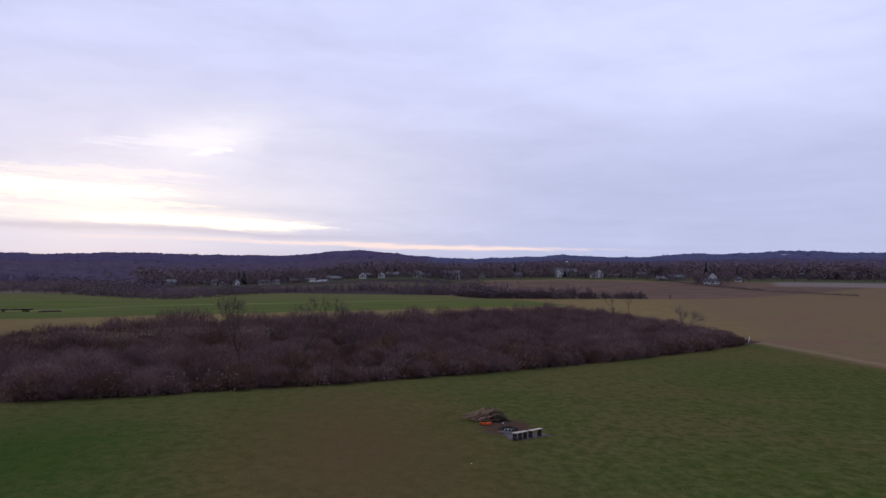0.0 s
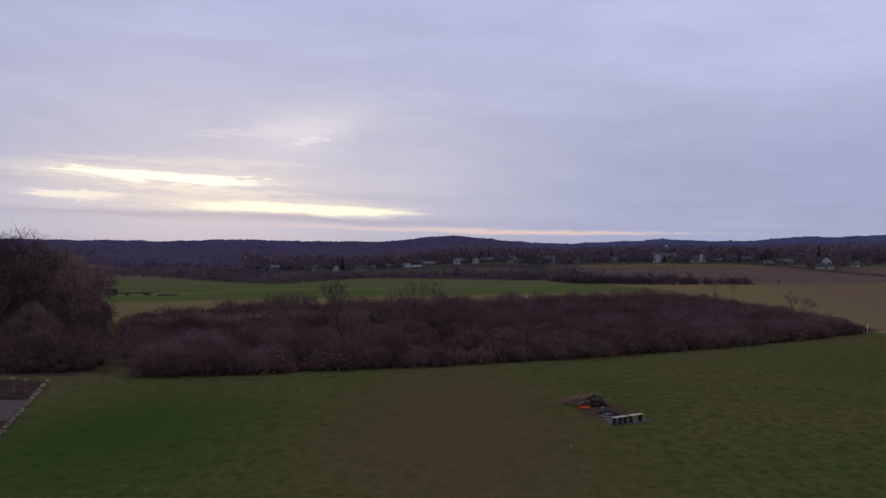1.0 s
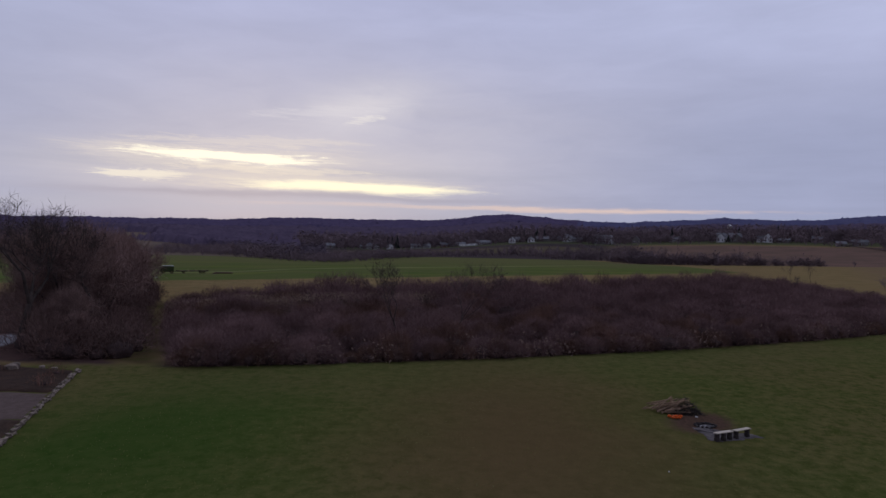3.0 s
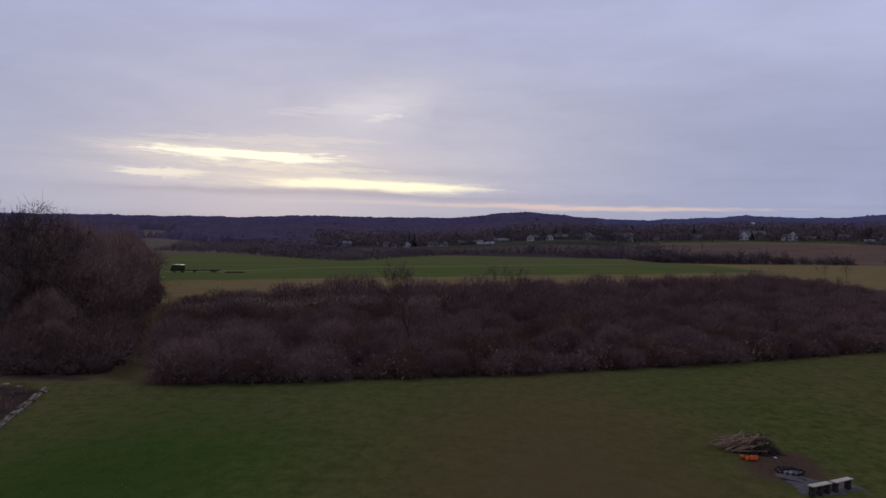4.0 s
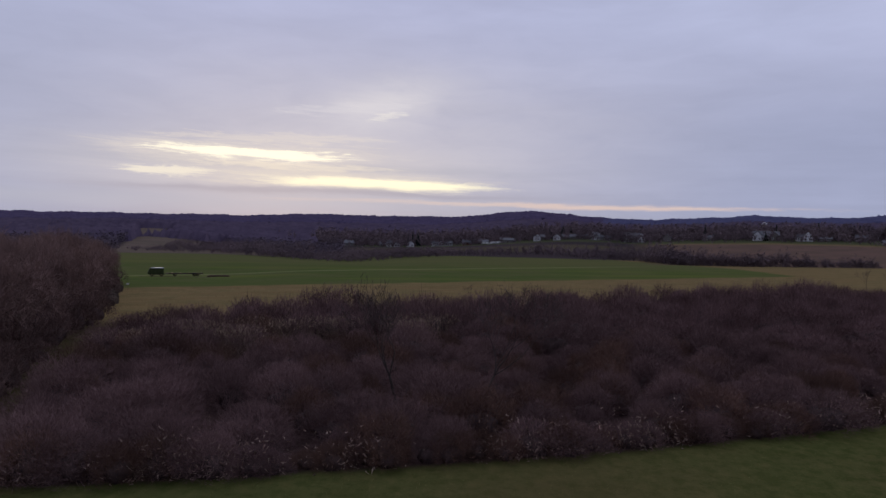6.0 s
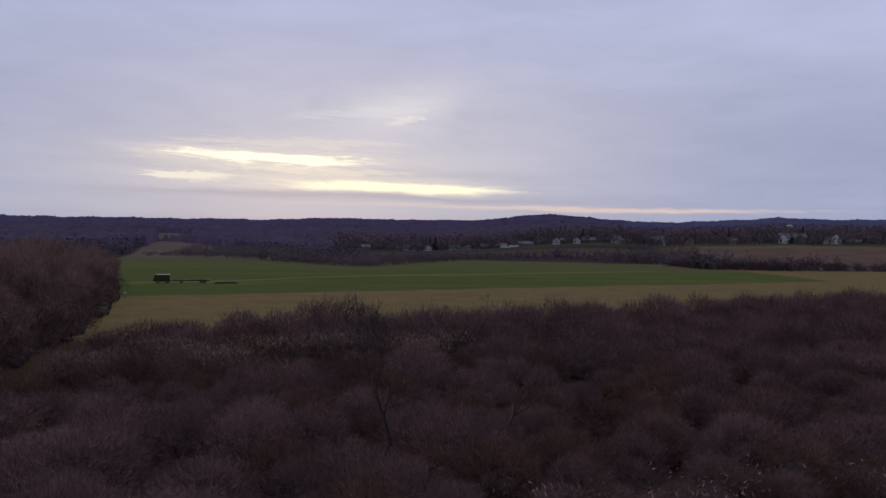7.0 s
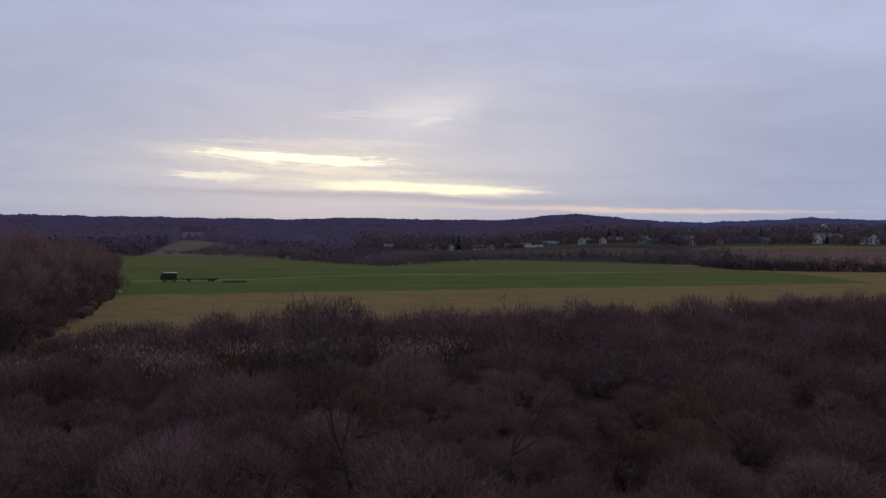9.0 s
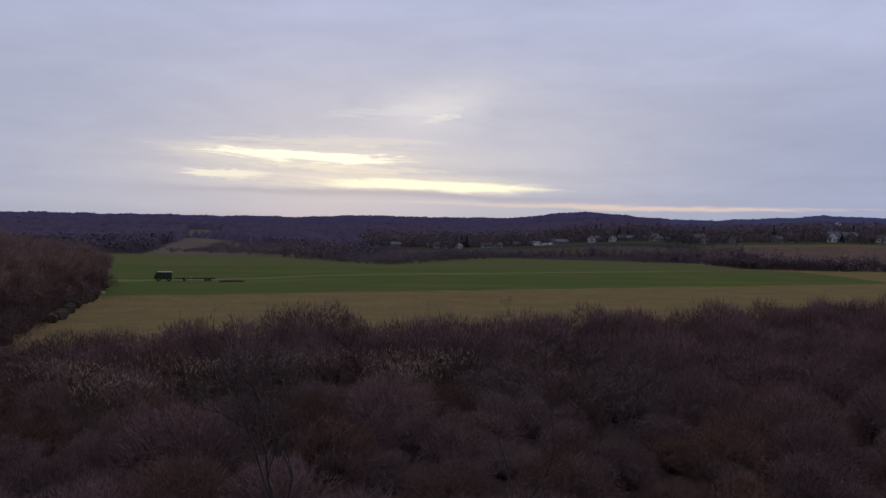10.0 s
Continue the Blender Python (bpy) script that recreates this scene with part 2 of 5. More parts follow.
BALE = material("weathered_hay", [(0.080, 0.058, 0.046), (0.045, 0.034, 0.029), (0.11, 0.085, 0.065)], 1.2, 0.95, 0.8, 10, vary="object", spread=0.25)
SIDING = material("white_siding", [(0.76, 0.75, 0.76), (0.62, 0.61, 0.62)], 0.3, 0.7, 0.1, 3, vary="object", spread=0.10)
SIDING_TAN = material("beige_siding", [(0.24, 0.21, 0.19), (0.19, 0.17, 0.155)], 0.3, 0.75, 0.1, 3)
BRICKRED = material("red_brick_wall", [(0.20, 0.095, 0.07), (0.15, 0.075, 0.06)], 0.4, 0.9, 0.2, 4)
SHINGLE = material("grey_shingle", [(0.13, 0.125, 0.135), (0.095, 0.092, 0.10)], 0.4, 0.9, 0.2, 4)
SHINGLE_PALE = material("pale_shingle", [(0.20, 0.20, 0.208), (0.145, 0.145, 0.155)], 0.4, 0.85, 0.2, 4)
PANE = material("dark_window_glass", [(0.030, 0.033, 0.038), (0.022, 0.024, 0.028)], 0.3, 0.12, spec=0.6)
DOORPAINT = material("door_paint", [(0.10, 0.06, 0.05), (0.08, 0.05, 0.045)], 1.0, 0.6)


# ---- the lie of the land ----
CX, CY = 0.0, 30.0


def smooth(v, lo, hi):
    t = np.clip((np.asarray(v, float) - lo) / (hi - lo), 0, 1)
    return t * t * (3 - 2 * t)


def skyline(az):
    """The hills' height in degrees over eye level, by the bearing from the lawn."""
    g = lambda a, w: np.exp(-(((az - a) / w) ** 2))
    e = 1.82 + 0.09 * (1 - smooth(az, -12, -3)) + 0.0152 * np.clip(az, -60, 60) + 0.56 * g(3.2, 3.9) + 0.10 * g(-14.0, 4.5) + 0.08 * g(-4.5, 2.6) - 0.12 * g(13.0, 4.0)
    return e + 0.16 * g(20.0, 1.8) - 0.10 * g(25.0, 2.5) + 0.14 * g(30.0, 1.6) + 0.22 * g(36.5, 3.5) - 0.06 * g(-20.0, 1.5) + 0.022 * np.sin(az * 2.3) + 0.02 * np.sin(az * 0.83 + 1)


def land(x, y):
    x, y = np.asarray(x, float), np.asarray(y, float)
    r = np.hypot(x - CX, y - CY)
    az = np.degrees(np.arctan2(x - CX, y - CY))
    front = smooth(np.cos(np.radians(az)), -0.2, 0.4)
    right = smooth(az, -8, 9)
    shelf = 2.0 + 13.5 * right - 2.2 * np.exp(-(((az - 11.5) / 2.5) ** 2)) + 2.2 * smooth(az, 15, 21)
    z = shelf * smooth(r, 470, 790) * (1 - smooth(-az, 14, 20) * 0.8)
    # shallow hollows in the wheat: by the wagons, and at its far side
    z = z - 0.8 * np.exp(-(((az + 25.0) / 8.0) ** 4)) * smooth(r, 150, 190) * (1 - smooth(r, 225, 300))
    z = z - 2.4 * np.exp(-(((az + 12.5) / 5.5) ** 2)) * smooth(r, 250, 390) * (1 - smooth(r, 470, 600))
    ridge = 2150.0
    top = 9.8 + ridge * np.tan(np.radians(skyline(az))) - 10.5
    t = np.clip((r - 770) / (ridge - 770), 0, 1)
    z = z + (top - shelf) * (0.45 * t + 0.55 * t * t * (3 - 2 * t))
    # the field that climbs the hillside on the far left
    z = z + (6.2 * smooth(r, 480, 760) + 5.0 * smooth(r, 760, 960)) * np.exp(-(((az + 27.0) / 7.5) ** 4)) * (1 - smooth(r, 1000, 1500))
    z = z - top * 0.45 * smooth(r, ridge + 100, 4300)
    return z * front


def on_land(x, y):
    return float(land(x, y))


def inside(poly, x, y):
    """Which of the points lie in the polygon."""
    x, y = np.asarray(x, float), np.asarray(y, float)
    hit = np.zeros(x.shape, bool)
    for (ax, ay), (bx, by) in zip(poly, poly[1:] + poly[:1]):
        cross = (ay > y) != (by > y)
        hit ^= cross & (x < (bx - ax) * (y - ay) / ((by - ay) or 1e-9) + ax)
    return hit


THICKET = [(-22.5, 60.2), (-8, 64.4), (1, 67.6), (12, 72), (24, 77.6), (36, 84), (51, 93.6), (71, 107.5), (75, 130), (78, 155), (73, 178), (57, 169), (40, 157), (26, 146), (10, 134), (-8, 123), (-20, 118), (-34, 111), (-43, 109), (-39.5, 101), (-32, 82), (-25.5, 67)]


def front_y(x):
    """The thicket's edge on the lawn."""
    return 59.5 + 0.245 * (x + 22.5) + 0.0028 * (x + 22.5) ** 2


def ground_material():
    mat = bpy.data.materials.new("land")
    mat.use_nodes = True
    n = Nodes(mat.node_tree)
    bsdf = n.nodes["Principled BSDF"]
    pos = n.nodes.new("ShaderNodeNewGeometry").outputs["Position"]
    x, y, z = n.split(pos)
    wob = n.mul(n.sub(n.noise(pos, 0.09, 3.0), 0.5), 7.0)
    nib = n.mul(n.sub(n.noise(pos, 0.6, 3.0), 0.5), 2.2)
    far_wob = n.mul(n.sub(n.noise(pos, 0.018, 3.0), 0.5), 30.0)
    n1, n2, n3 = n.noise(pos, 0.05, 4.0), n.noise(pos, 0.45, 4.0), n.noise(pos, 5.0, 4.0, 0.65)
    n4 = n.noise(pos, 0.14, 3.0)

    def side(ax, ay, bx, by, soft, jig):
        """1 to the left of the line from a to b."""
        length = math.hypot(bx - ax, by - ay)
        d = n.add(n.mul(n.sub(x, ax), -(by - ay) / length), n.mul(n.sub(y, ay), (bx - ax) / length))
        return n.step(n.add(d, jig), -soft, soft)

    def both(*masks):
        r = masks[0]
        for k in masks[1:]:
            r = n.mul(r, k)
        return r

    # lawn: two greens, dull brownish patches, a lush patch by the garden
    lawn = n.mix(n.step(n1, 0.40, 0.62), (0.078, 0.092, 0.026), (0.108, 0.094, 0.036))
    lawn = n.mix(n.mul(n.step(n2, 0.50, 0.72), 0.55), lawn, (0.042, 0.060, 0.012))
    lawn = n.mix(n.mul(n.step(n3, 0.45, 0.8), 0.45), lawn, (0.125, 0.112, 0.036))
    n5 = n.noise(n.xyz(n.mul(x, 0.85), n.mul(y, 0.75), 0.0), 1.0, 6.0, 0.7)
    lawn = n.mix(n.mul(n.step(n5, 0.48, 0.66), 0.65), lawn, (0.044, 0.062, 0.012))
    lawn = n.mix(n.mul(n.step(n5, 0.48, 0.34), 0.5), lawn, (0.120, 0.106, 0.034))
    n6 = n.noise(n.xyz(n.mul(x, 1.6), n.mul(y, 1.2), 2.0), 1.0, 6.0, 0.75)
    lawn = n.mix(n.mul(n.step(n6, 0.50, 0.60), 0.55), lawn, (0.034, 0.052, 0.010))
    lawn = n.mix(n.mul(n.step(n6, 0.46, 0.38), 0.5), lawn, (0.140, 0.124, 0.044))
    rough = n.step(n.sub(n.add(y, wob), n.mul(x, 0.42)), 46.0, 62.0)
    lawn = n.mix(n.mul(rough, 0.22), lawn, (0.122, 0.106, 0.046))
    brown = n.m("EXPONENT", n.mul(n.add(n.m("POWER", n.mul(n.add(n.sub(x, 3.0), wob), 0.115), 2.0), n.m("POWER", n.mul(n.sub(y, 43.0), 0.05), 2.0)), -1.0))
    lawn = n.mix(n.mul(brown, 0.8), lawn, (0.116, 0.074, 0.037))
    lush = n.m("EXPONENT", n.mul(n.add(n.m("POWER", n.mul(n.add(n.add(x, 16.5), wob), 0.135), 2.0), n.m("POWER", n.mul(n.sub(y, 41.5), 0.075), 2.0)), -1.0))
    lawn = n.mix(n.mul(lush, 0.75), lawn, (0.030, 0.068, 0.012))
    u = n.add(n.mul(n.sub(x, 13.4), 0.89), n.mul(n.sub(y, 47.2), -0.45))
    v = n.add(n.mul(n.sub(x, 13.4), 0.45), n.mul(n.sub(y, 47.2), 0.89))
    spot = n.add(n.m("SQRT", n.add(n.m("POWER", n.mul(u, 0.55), 2.0), n.m("POWER", n.mul(v, 0.36), 2.0))), n.mul(nib, 0.22))
    lawn = n.mix(n.mul(n.step(n.add(spot, n.mul(n.sub(n3, 0.5), 0.9)), 1.25, 0.6), 0.95), lawn, n.mix(n.step(n3, 0.4, 0.65), (0.098, 0.058, 0.042), (0.064, 0.040, 0.031)))
    # field to the right of the lawn, with a pale mown track between them
    stubble = n.mix(n.step(n1, 0.38, 0.65), (0.190, 0.140, 0.074), (0.196, 0.124, 0.080))
    stubble = n.mix(n.mul(n.step(n2, 0.45, 0.7), 0.5), stubble, (0.125, 0.104, 0.056))
    east = side(66.0, 60.0, 74.5, 110.0, 2.0, nib)
    col = n.mix(east, stubble, lawn)
    track = both(side(70.5, 60.0, 76.5, 104.0, 0.8, nib), n.sub(1.0, side(68.0, 60.0, 74.5, 104.0, 0.8, nib)))
    col = n.mix(n.mul(track, 0.6), col, (0.235, 0.185, 0.10))
    # everything beyond the thicket: rough straw grass
    straw = n.mix(n.step(n4, 0.35, 0.65), (0.226, 0.162, 0.076), (0.170, 0.137, 0.062))
    straw = n.mix(n.mul(n.step(n2, 0.42, 0.7), 0.6), straw, (0.250, 0.174, 0.082))
    straw = n.mix(n.mul(n.step(n.noise(n.xyz(n.mul(x, 0.03), n.mul(n.sub(y, n.mul(x, 0.6)), 0.28), 0.0), 1.0, 3.0), 0.45, 0.65), 0.5), straw, (0.185, 0.118, 0.056))
    off = n.add(x, 22.5)
    rim = n.sub(n.sub(y, 59.6), n.mul(off, n.add(0.245, n.mul(off, 0.0028))))
    beyond = both(n.step(n.add(rim, nib), 0.5, 4.0), side(78.0, 110.0, 215.0, 400.0, 14.0, n.mul(wob, 2.0)))
    col = n.mix(beyond, col, straw)
    # winter wheat, with faint pale wheel marks
    wheat = n.mix(n.step(n1, 0.35, 0.68), (0.090, 0.116, 0.036), (0.112, 0.118, 0.046))
    wheat = n.mix(n.mul(n.step(n.noise(n.xyz(n.mul(x, 0.010), n.mul(n.sub(y, n.mul(x, 0.35)), 0.055), 0.0), 1.0, 2.0), 0.50, 0.66), 0.55), wheat, (0.135, 0.150, 0.038))
    wheat = n.mix(n.mul(n.step(n.sub(y, n.mul(x, 0.3)), 270.0, 380.0), 0.6), wheat, (0.132, 0.122, 0.056))
    wheat = n.mix(n.mul(n.step(n2, 0.5, 0.7), 0.25), wheat, (0.060, 0.105, 0.022))
    green = both(side(-90.0, 152.0, 112.0, 295.5, 2.0, wob), side(112.0, 290.0, 113.0, 352.0, 4.0, wob), side(122.0, 345.0, 60.0, 515.0, 6.0, wob))
    strip = n.mul(n.step(n.m("ABSOLUTE", n.add(n.sub(n.sub(y, 300.0), n.mul(x, 0.9)), n.mul(wob, 0.8))), 5.0, 1.5), n.step(x, 90.0, 40.0))
    wheat = n.mix(n.mul(strip, 0.7), wheat, (0.20, 0.20, 0.09))
    col = n.mix(green, col, wheat)
    # leaf litter in the thicket and under the trees beside it
    litter = n.mix(n.step(n2, 0.4, 0.65), (0.085, 0.052, 0.046), (0.060, 0.040, 0.036))
    hedge = both(n.step(n.add(rim, n.mul(nib, 0.5)), -0.2, 0.8), n.sub(1.0, side(-38.0, 107.0, 76.0, 181.0, 1.5, nib)), n.step(n.sub(x, n.mul(y, 0.05)), 74.0, 70.0))
    hedge = n.mul(hedge, n.step(n.add(x, n.mul(y, 0.45)), 2.0, 5.0))
    col = n.mix(hedge, col, litter)
    wood = both(side(-29.0, 64.0, -90.5, 192.0, 1.5, nib), n.step(n.add(y, nib), 59.0, 61.5), n.step(n.add(x, n.mul(y, 0.42)), -30.0, -24.0), n.step(y, 205.0, 195.0))
    col = n.mix(wood, col, litter)
    lane = both(n.step(n.add(y, nib), 60.0, 62.0), n.step(y, 116.0, 108.0), n.step(n.add(x, n.mul(y, 0.47)), 10.0, 7.0), n.step(n.add(x, n.mul(y, 0.55)), -3.0, 3.0))
    lane = n.mul(lane, n.sub(1.0, n.m("MAXIMUM", hedge, wood)))
    col = n.mix(n.mul(lane, 0.9), col, n.mix(n.step(n2, 0.4, 0.6), (0.050, 0.048, 0.018), (0.066, 0.050, 0.026)))
    # brown ploughland behind the far hedge, pasture round the houses, wooded hills
    dx, dy = n.sub(x, CX), n.sub(y, CY)
    az = n.mul(n.m("ARCTAN2", dx, dy), 57.2958)
    r = n.m("SQRT", n.add(n.mul(dx, dx), n.mul(dy, dy)))
    rr = n.add(r, far_wob)
    tilth = n.mix(n.step(n1, 0.35, 0.65), (0.165, 0.105, 0.082), (0.135, 0.092, 0.070))
    plough = both(side(90.0, 398.0, 240.0, 440.0, 3.0, wob), n.step(rr, 690.0, 660.0), n.step(n.add(az, n.mul(wob, 0.25)), 11.0, 15.5))
    col = n.mix(plough, col, tilth)
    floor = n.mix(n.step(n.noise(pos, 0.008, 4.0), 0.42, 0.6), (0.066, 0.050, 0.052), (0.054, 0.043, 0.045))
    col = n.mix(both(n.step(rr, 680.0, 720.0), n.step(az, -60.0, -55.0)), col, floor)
    # hill ground darkened like the crowns' shaded sides, and bluer with distance as haze
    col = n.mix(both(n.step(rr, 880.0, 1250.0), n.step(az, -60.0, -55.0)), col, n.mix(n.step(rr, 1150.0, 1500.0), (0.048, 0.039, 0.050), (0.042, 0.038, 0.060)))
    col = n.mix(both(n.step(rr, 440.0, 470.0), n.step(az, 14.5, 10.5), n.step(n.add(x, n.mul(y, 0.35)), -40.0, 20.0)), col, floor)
    yard = n.mul(n.step(n.m("ABSOLUTE", n.sub(rr, 735.0)), 60.0, 40.0), n.step(az, -12.0, -9.0))
    col = n.mix(n.mul(yard, 0.8), col, (0.085, 0.095, 0.045))
    bank = both(n.step(n.m("ABSOLUTE", n.sub(rr, 600.0)), 50.0, 35.0), n.step(az, -12.0, -10.0), n.step(az, 13.0, 9.5))
    col = n.mix(n.mul(bank, 0.7), col, (0.115, 0.095, 0.055))
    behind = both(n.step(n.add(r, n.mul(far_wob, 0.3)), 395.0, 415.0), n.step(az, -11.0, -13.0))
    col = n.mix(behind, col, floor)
    wedge = n.add(rr, n.mul(n.m("MAXIMUM", n.add(az, 27.0), 0.0), 32.0))
    fields = both(n.step(n.sub(n.add(az, n.mul(far_wob, 0.02)), n.mul(n.sub(r, 430.0), 0.00636)), -29.6, -29.0), n.step(az, -15.0, -17.5), n.step(n.add(r, n.mul(far_wob, 0.3)), 395.0, 415.0), n.step(wedge, 790.0, 765.0))
    high_field = both(n.step(az, -27.7, -27.2), n.step(az, -24.8, -25.2), n.step(n.m("ABSOLUTE", n.sub(rr, 880.0)), 85.0, 65.0))
    fields = n.m("MAXIMUM", fields, high_field)
    col = n.mix(fields, col, n.mix(n.step(n1, 0.4, 0.6), (0.165, 0.124, 0.100), (0.140, 0.112, 0.086)))
    upland = both(n.step(az, 8.0, 9.0), n.step(az, 15.0, 13.0), n.step(n.m("ABSOLUTE", n.sub(rr, 1780.0)), 75.0, 60.0))
    col = n.mix(n.mul(upland, 0.8), col, (0.10, 0.115, 0.07))
    plot = both(n.step(az, 36.5, 37.5), n.step(n.m("ABSOLUTE", n.sub(r, 668.0)), 30.0, 20.0))
    col = n.mix(plot, col, (0.21, 0.17, 0.15))
    drive = n.mul(n.m("EXPONENT", n.mul(n.add(n.m("POWER", n.mul(n.add(x, 45.5), 0.24), 2.0), n.m("POWER", n.mul(n.sub(y, 66.0), 0.11), 2.0)), -1.0)), 1.0)
    col = n.mix(n.step(drive, 0.3, 0.45), col, (0.30, 0.29, 0.30))
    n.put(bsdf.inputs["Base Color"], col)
    bsdf.inputs["Roughness"].default_value = 0.95
    bsdf.inputs["Specular IOR Level"].default_value = 0.0
    bp = n.nodes.new("ShaderNodeBump")
    bp.inputs["Strength"].default_value, bp.inputs["Distance"].default_value = 0.6, 0.12
    n.put(bp.inputs["Height"], n.add(n.mul(n2, 1.2), n.mul(n3, 0.6)))
    n.links.new(bp.outputs[0], bsdf.inputs["Normal"])
    return mat


# ---- mesh helpers ----
class Geo:
    """Vertices and faces of one mesh."""

    def __init__(self):
        self.v, self.f = [], []

    def spike(self, p, q, r0, r1=0.0, sides=3):
        """A tapered stick from p to q."""
        p, q = Vector(p), Vector(q)
        a = (q - p).normalized()
        u = a.cross(Vector((0.31, 0.17, 0.93)) if abs(a.z) < 0.9 else Vector((1, 0.2, 0))).normalized()
        w = a.cross(u)
        k = len(self.v)
        for c, r in ((p, r0), (q, r1)):
            if r == 0.0:
                self.v.append(tuple(c))
            else:
                self.v += [tuple(c + r * (math.cos(t) * u + math.sin(t) * w)) for t in (2 * math.pi * i / sides for i in range(sides))]
        for i in range(sides):
            j = (i + 1) % sides
            self.f.append((k + i, k + j, k + sides) if r1 == 0.0 else (k + i, k + j, k + sides + j, k + sides + i))
        if r1:
            self.f.append(tuple(k + sides + i for i in range(sides)))

    def box(self, x0, y0, z0, x1, y1, z1, m=None):
        k = len(self.v)
        for z in (z0, z1):
            for a, b in ((x0, y0), (x1, y0), (x1, y1), (x0, y1)):
                p = Vector((a, b, z))
                self.v.append(tuple(m @ p if m else p))
        self.f += [tuple(k + i for i in q) for q in ((3, 2, 1, 0), (4, 5, 6, 7), (0, 1, 5, 4), (1, 2, 6, 5), (2, 3, 7, 6), (3, 0, 4, 7))]

    def prism(self, outline, z0, z1, m=None):
        k, c = len(self.v), len(outline)
        for z in (z0, z1):
            for a, b in outline:
                p = Vector((a, b, z))
                self.v.append(tuple(m @ p if m else p))
        self.f.append(tuple(reversed(range(k, k + c))))
        self.f.append(tuple(range(k + c, k + 2 * c)))
        self.f += [(k + i, k + (i + 1) % c, k + c + (i + 1) % c, k + c + i) for i in range(c)]

    def merge(self, other, m):
        k = len(self.v)
        self.v += [tuple(m @ Vector(p)) for p in other.v]
        self.f += [tuple(k + i for i in q) for q in other.f]

    def mesh(self, name, mat, round_off=0.0, even=False):
        me = bpy.data.meshes.new(name)
        me.from_pydata(self.v, [], self.f)
        if round_off:
            bm = bmesh.new()
            bm.from_mesh(me)
            bmesh.ops.bevel(bm, geom=bm.edges[:], offset=round_off, segments=1, affect="EDGES", clamp_overlap=True)
            bm.to_mesh(me)
            bm.free()
        me.materials.append(mat)
        if even:
            me.shade_smooth()
        return me


def part(name, geo, mat, parent, label="", round_off=0.0, even=False):
    ob = new(name, geo.mesh(name, mat, round_off, even) if isinstance(geo, Geo) else geo)
    ob.parent = parent
    return tagged(ob, label)


def thing(name, m, label, category, group="", kind=""):
    ob = new(name)
    ob.matrix_world = m
    ob.empty_display_size = 0.2
    return tagged(ob, label, category, group, kind)


def array_mesh(name, verts, tris, mat, even=False, heart=None, heart_mat=None):
    me = bpy.data.meshes.new(name)
    verts, tris = np.asarray(verts, np.float32), np.asarray(tris, np.int32)
    me.vertices.add(len(verts))
    me.vertices.foreach_set("co", verts.ravel())
    me.loops.add(tris.size)
    me.loops.foreach_set("vertex_index", tris.ravel())
    me.polygons.add(len(tris))
    me.polygons.foreach_set("loop_start", np.arange(0, tris.size, 3, dtype=np.int32))
    me.polygons.foreach_set("loop_total", np.full(len(tris), 3, np.int32))
    me.update(calc_edges=True)
    me.materials.append(mat)
    if even:
        me.shade_smooth()
    if heart is not None:
        me.materials.append(heart_mat)
        me.polygons.foreach_set("material_index", np.asarray(heart, np.int32))
    return me


def spikes(p, q, r):
    """Many three-sided tapers at once: arrays of feet, tips and radii give vertices and triangles."""
    p, q, r = np.asarray(p, float), np.asarray(q, float), np.asarray(r, float)
    a = q - p
    a = a / np.maximum(np.linalg.norm(a, axis=1, keepdims=True), 1e-6)
    ref = np.where(np.abs(a[:, 2:3]) < 0.9, np.array([[0.31, 0.17, 0.93]]), np.array([[1.0, 0.2, 0.0]]))
    u = np.cross(a, ref)
    u = u / np.linalg.norm(u, axis=1, keepdims=True)
    w = np.cross(a, u)
    ring = [p + r[:, None] * (math.cos(t) * u + math.sin(t) * w) for t in (0.0, 2.0944, 4.18879)]
    verts = np.stack([*ring, q], 1).reshape(-1, 3)
    base = 4 * np.arange(len(p))[:, None]
    tris = np.concatenate([base + np.array([[0, 1, 3]]), base + np.array([[1, 2, 3]]), base + np.array([[2, 0, 3]])], 1).reshape(-1, 3)
    return verts, tris


def slivers(p, q, r, rng):
    """Many thin tapering twigs at once, one triangle each, turned any way."""
    a = q - p
    u = np.cross(a, rng.normal(0, 1, a.shape))
    u = u / np.maximum(np.linalg.norm(u, axis=1, keepdims=True), 1e-6) * np.asarray(r)[:, None]
    return np.stack([p - u, p + u, q], 1).reshape(-1, 3), np.arange(3 * len(p)).reshape(-1, 3)


def scattered(poly, spacing, rng, jitter=0.48):
    """Jittered points of a staggered grid inside a polygon."""
    xs, ys = [p[0] for p in poly], [p[1] for p in poly]
    gx, gy = np.meshgrid(np.arange(min(xs), max(xs), spacing), np.arange(min(ys), max(ys), spacing * 0.87))
    gx = gx + (np.arange(gx.shape[0]) % 2)[:, None] * spacing / 2
    gx = gx + rng.uniform(-jitter, jitter, gx.shape) * spacing
    gy = gy + rng.uniform(-jitter, jitter, gy.shape) * spacing
    keep = inside(poly, gx, gy)
    return gx[keep], gy[keep]


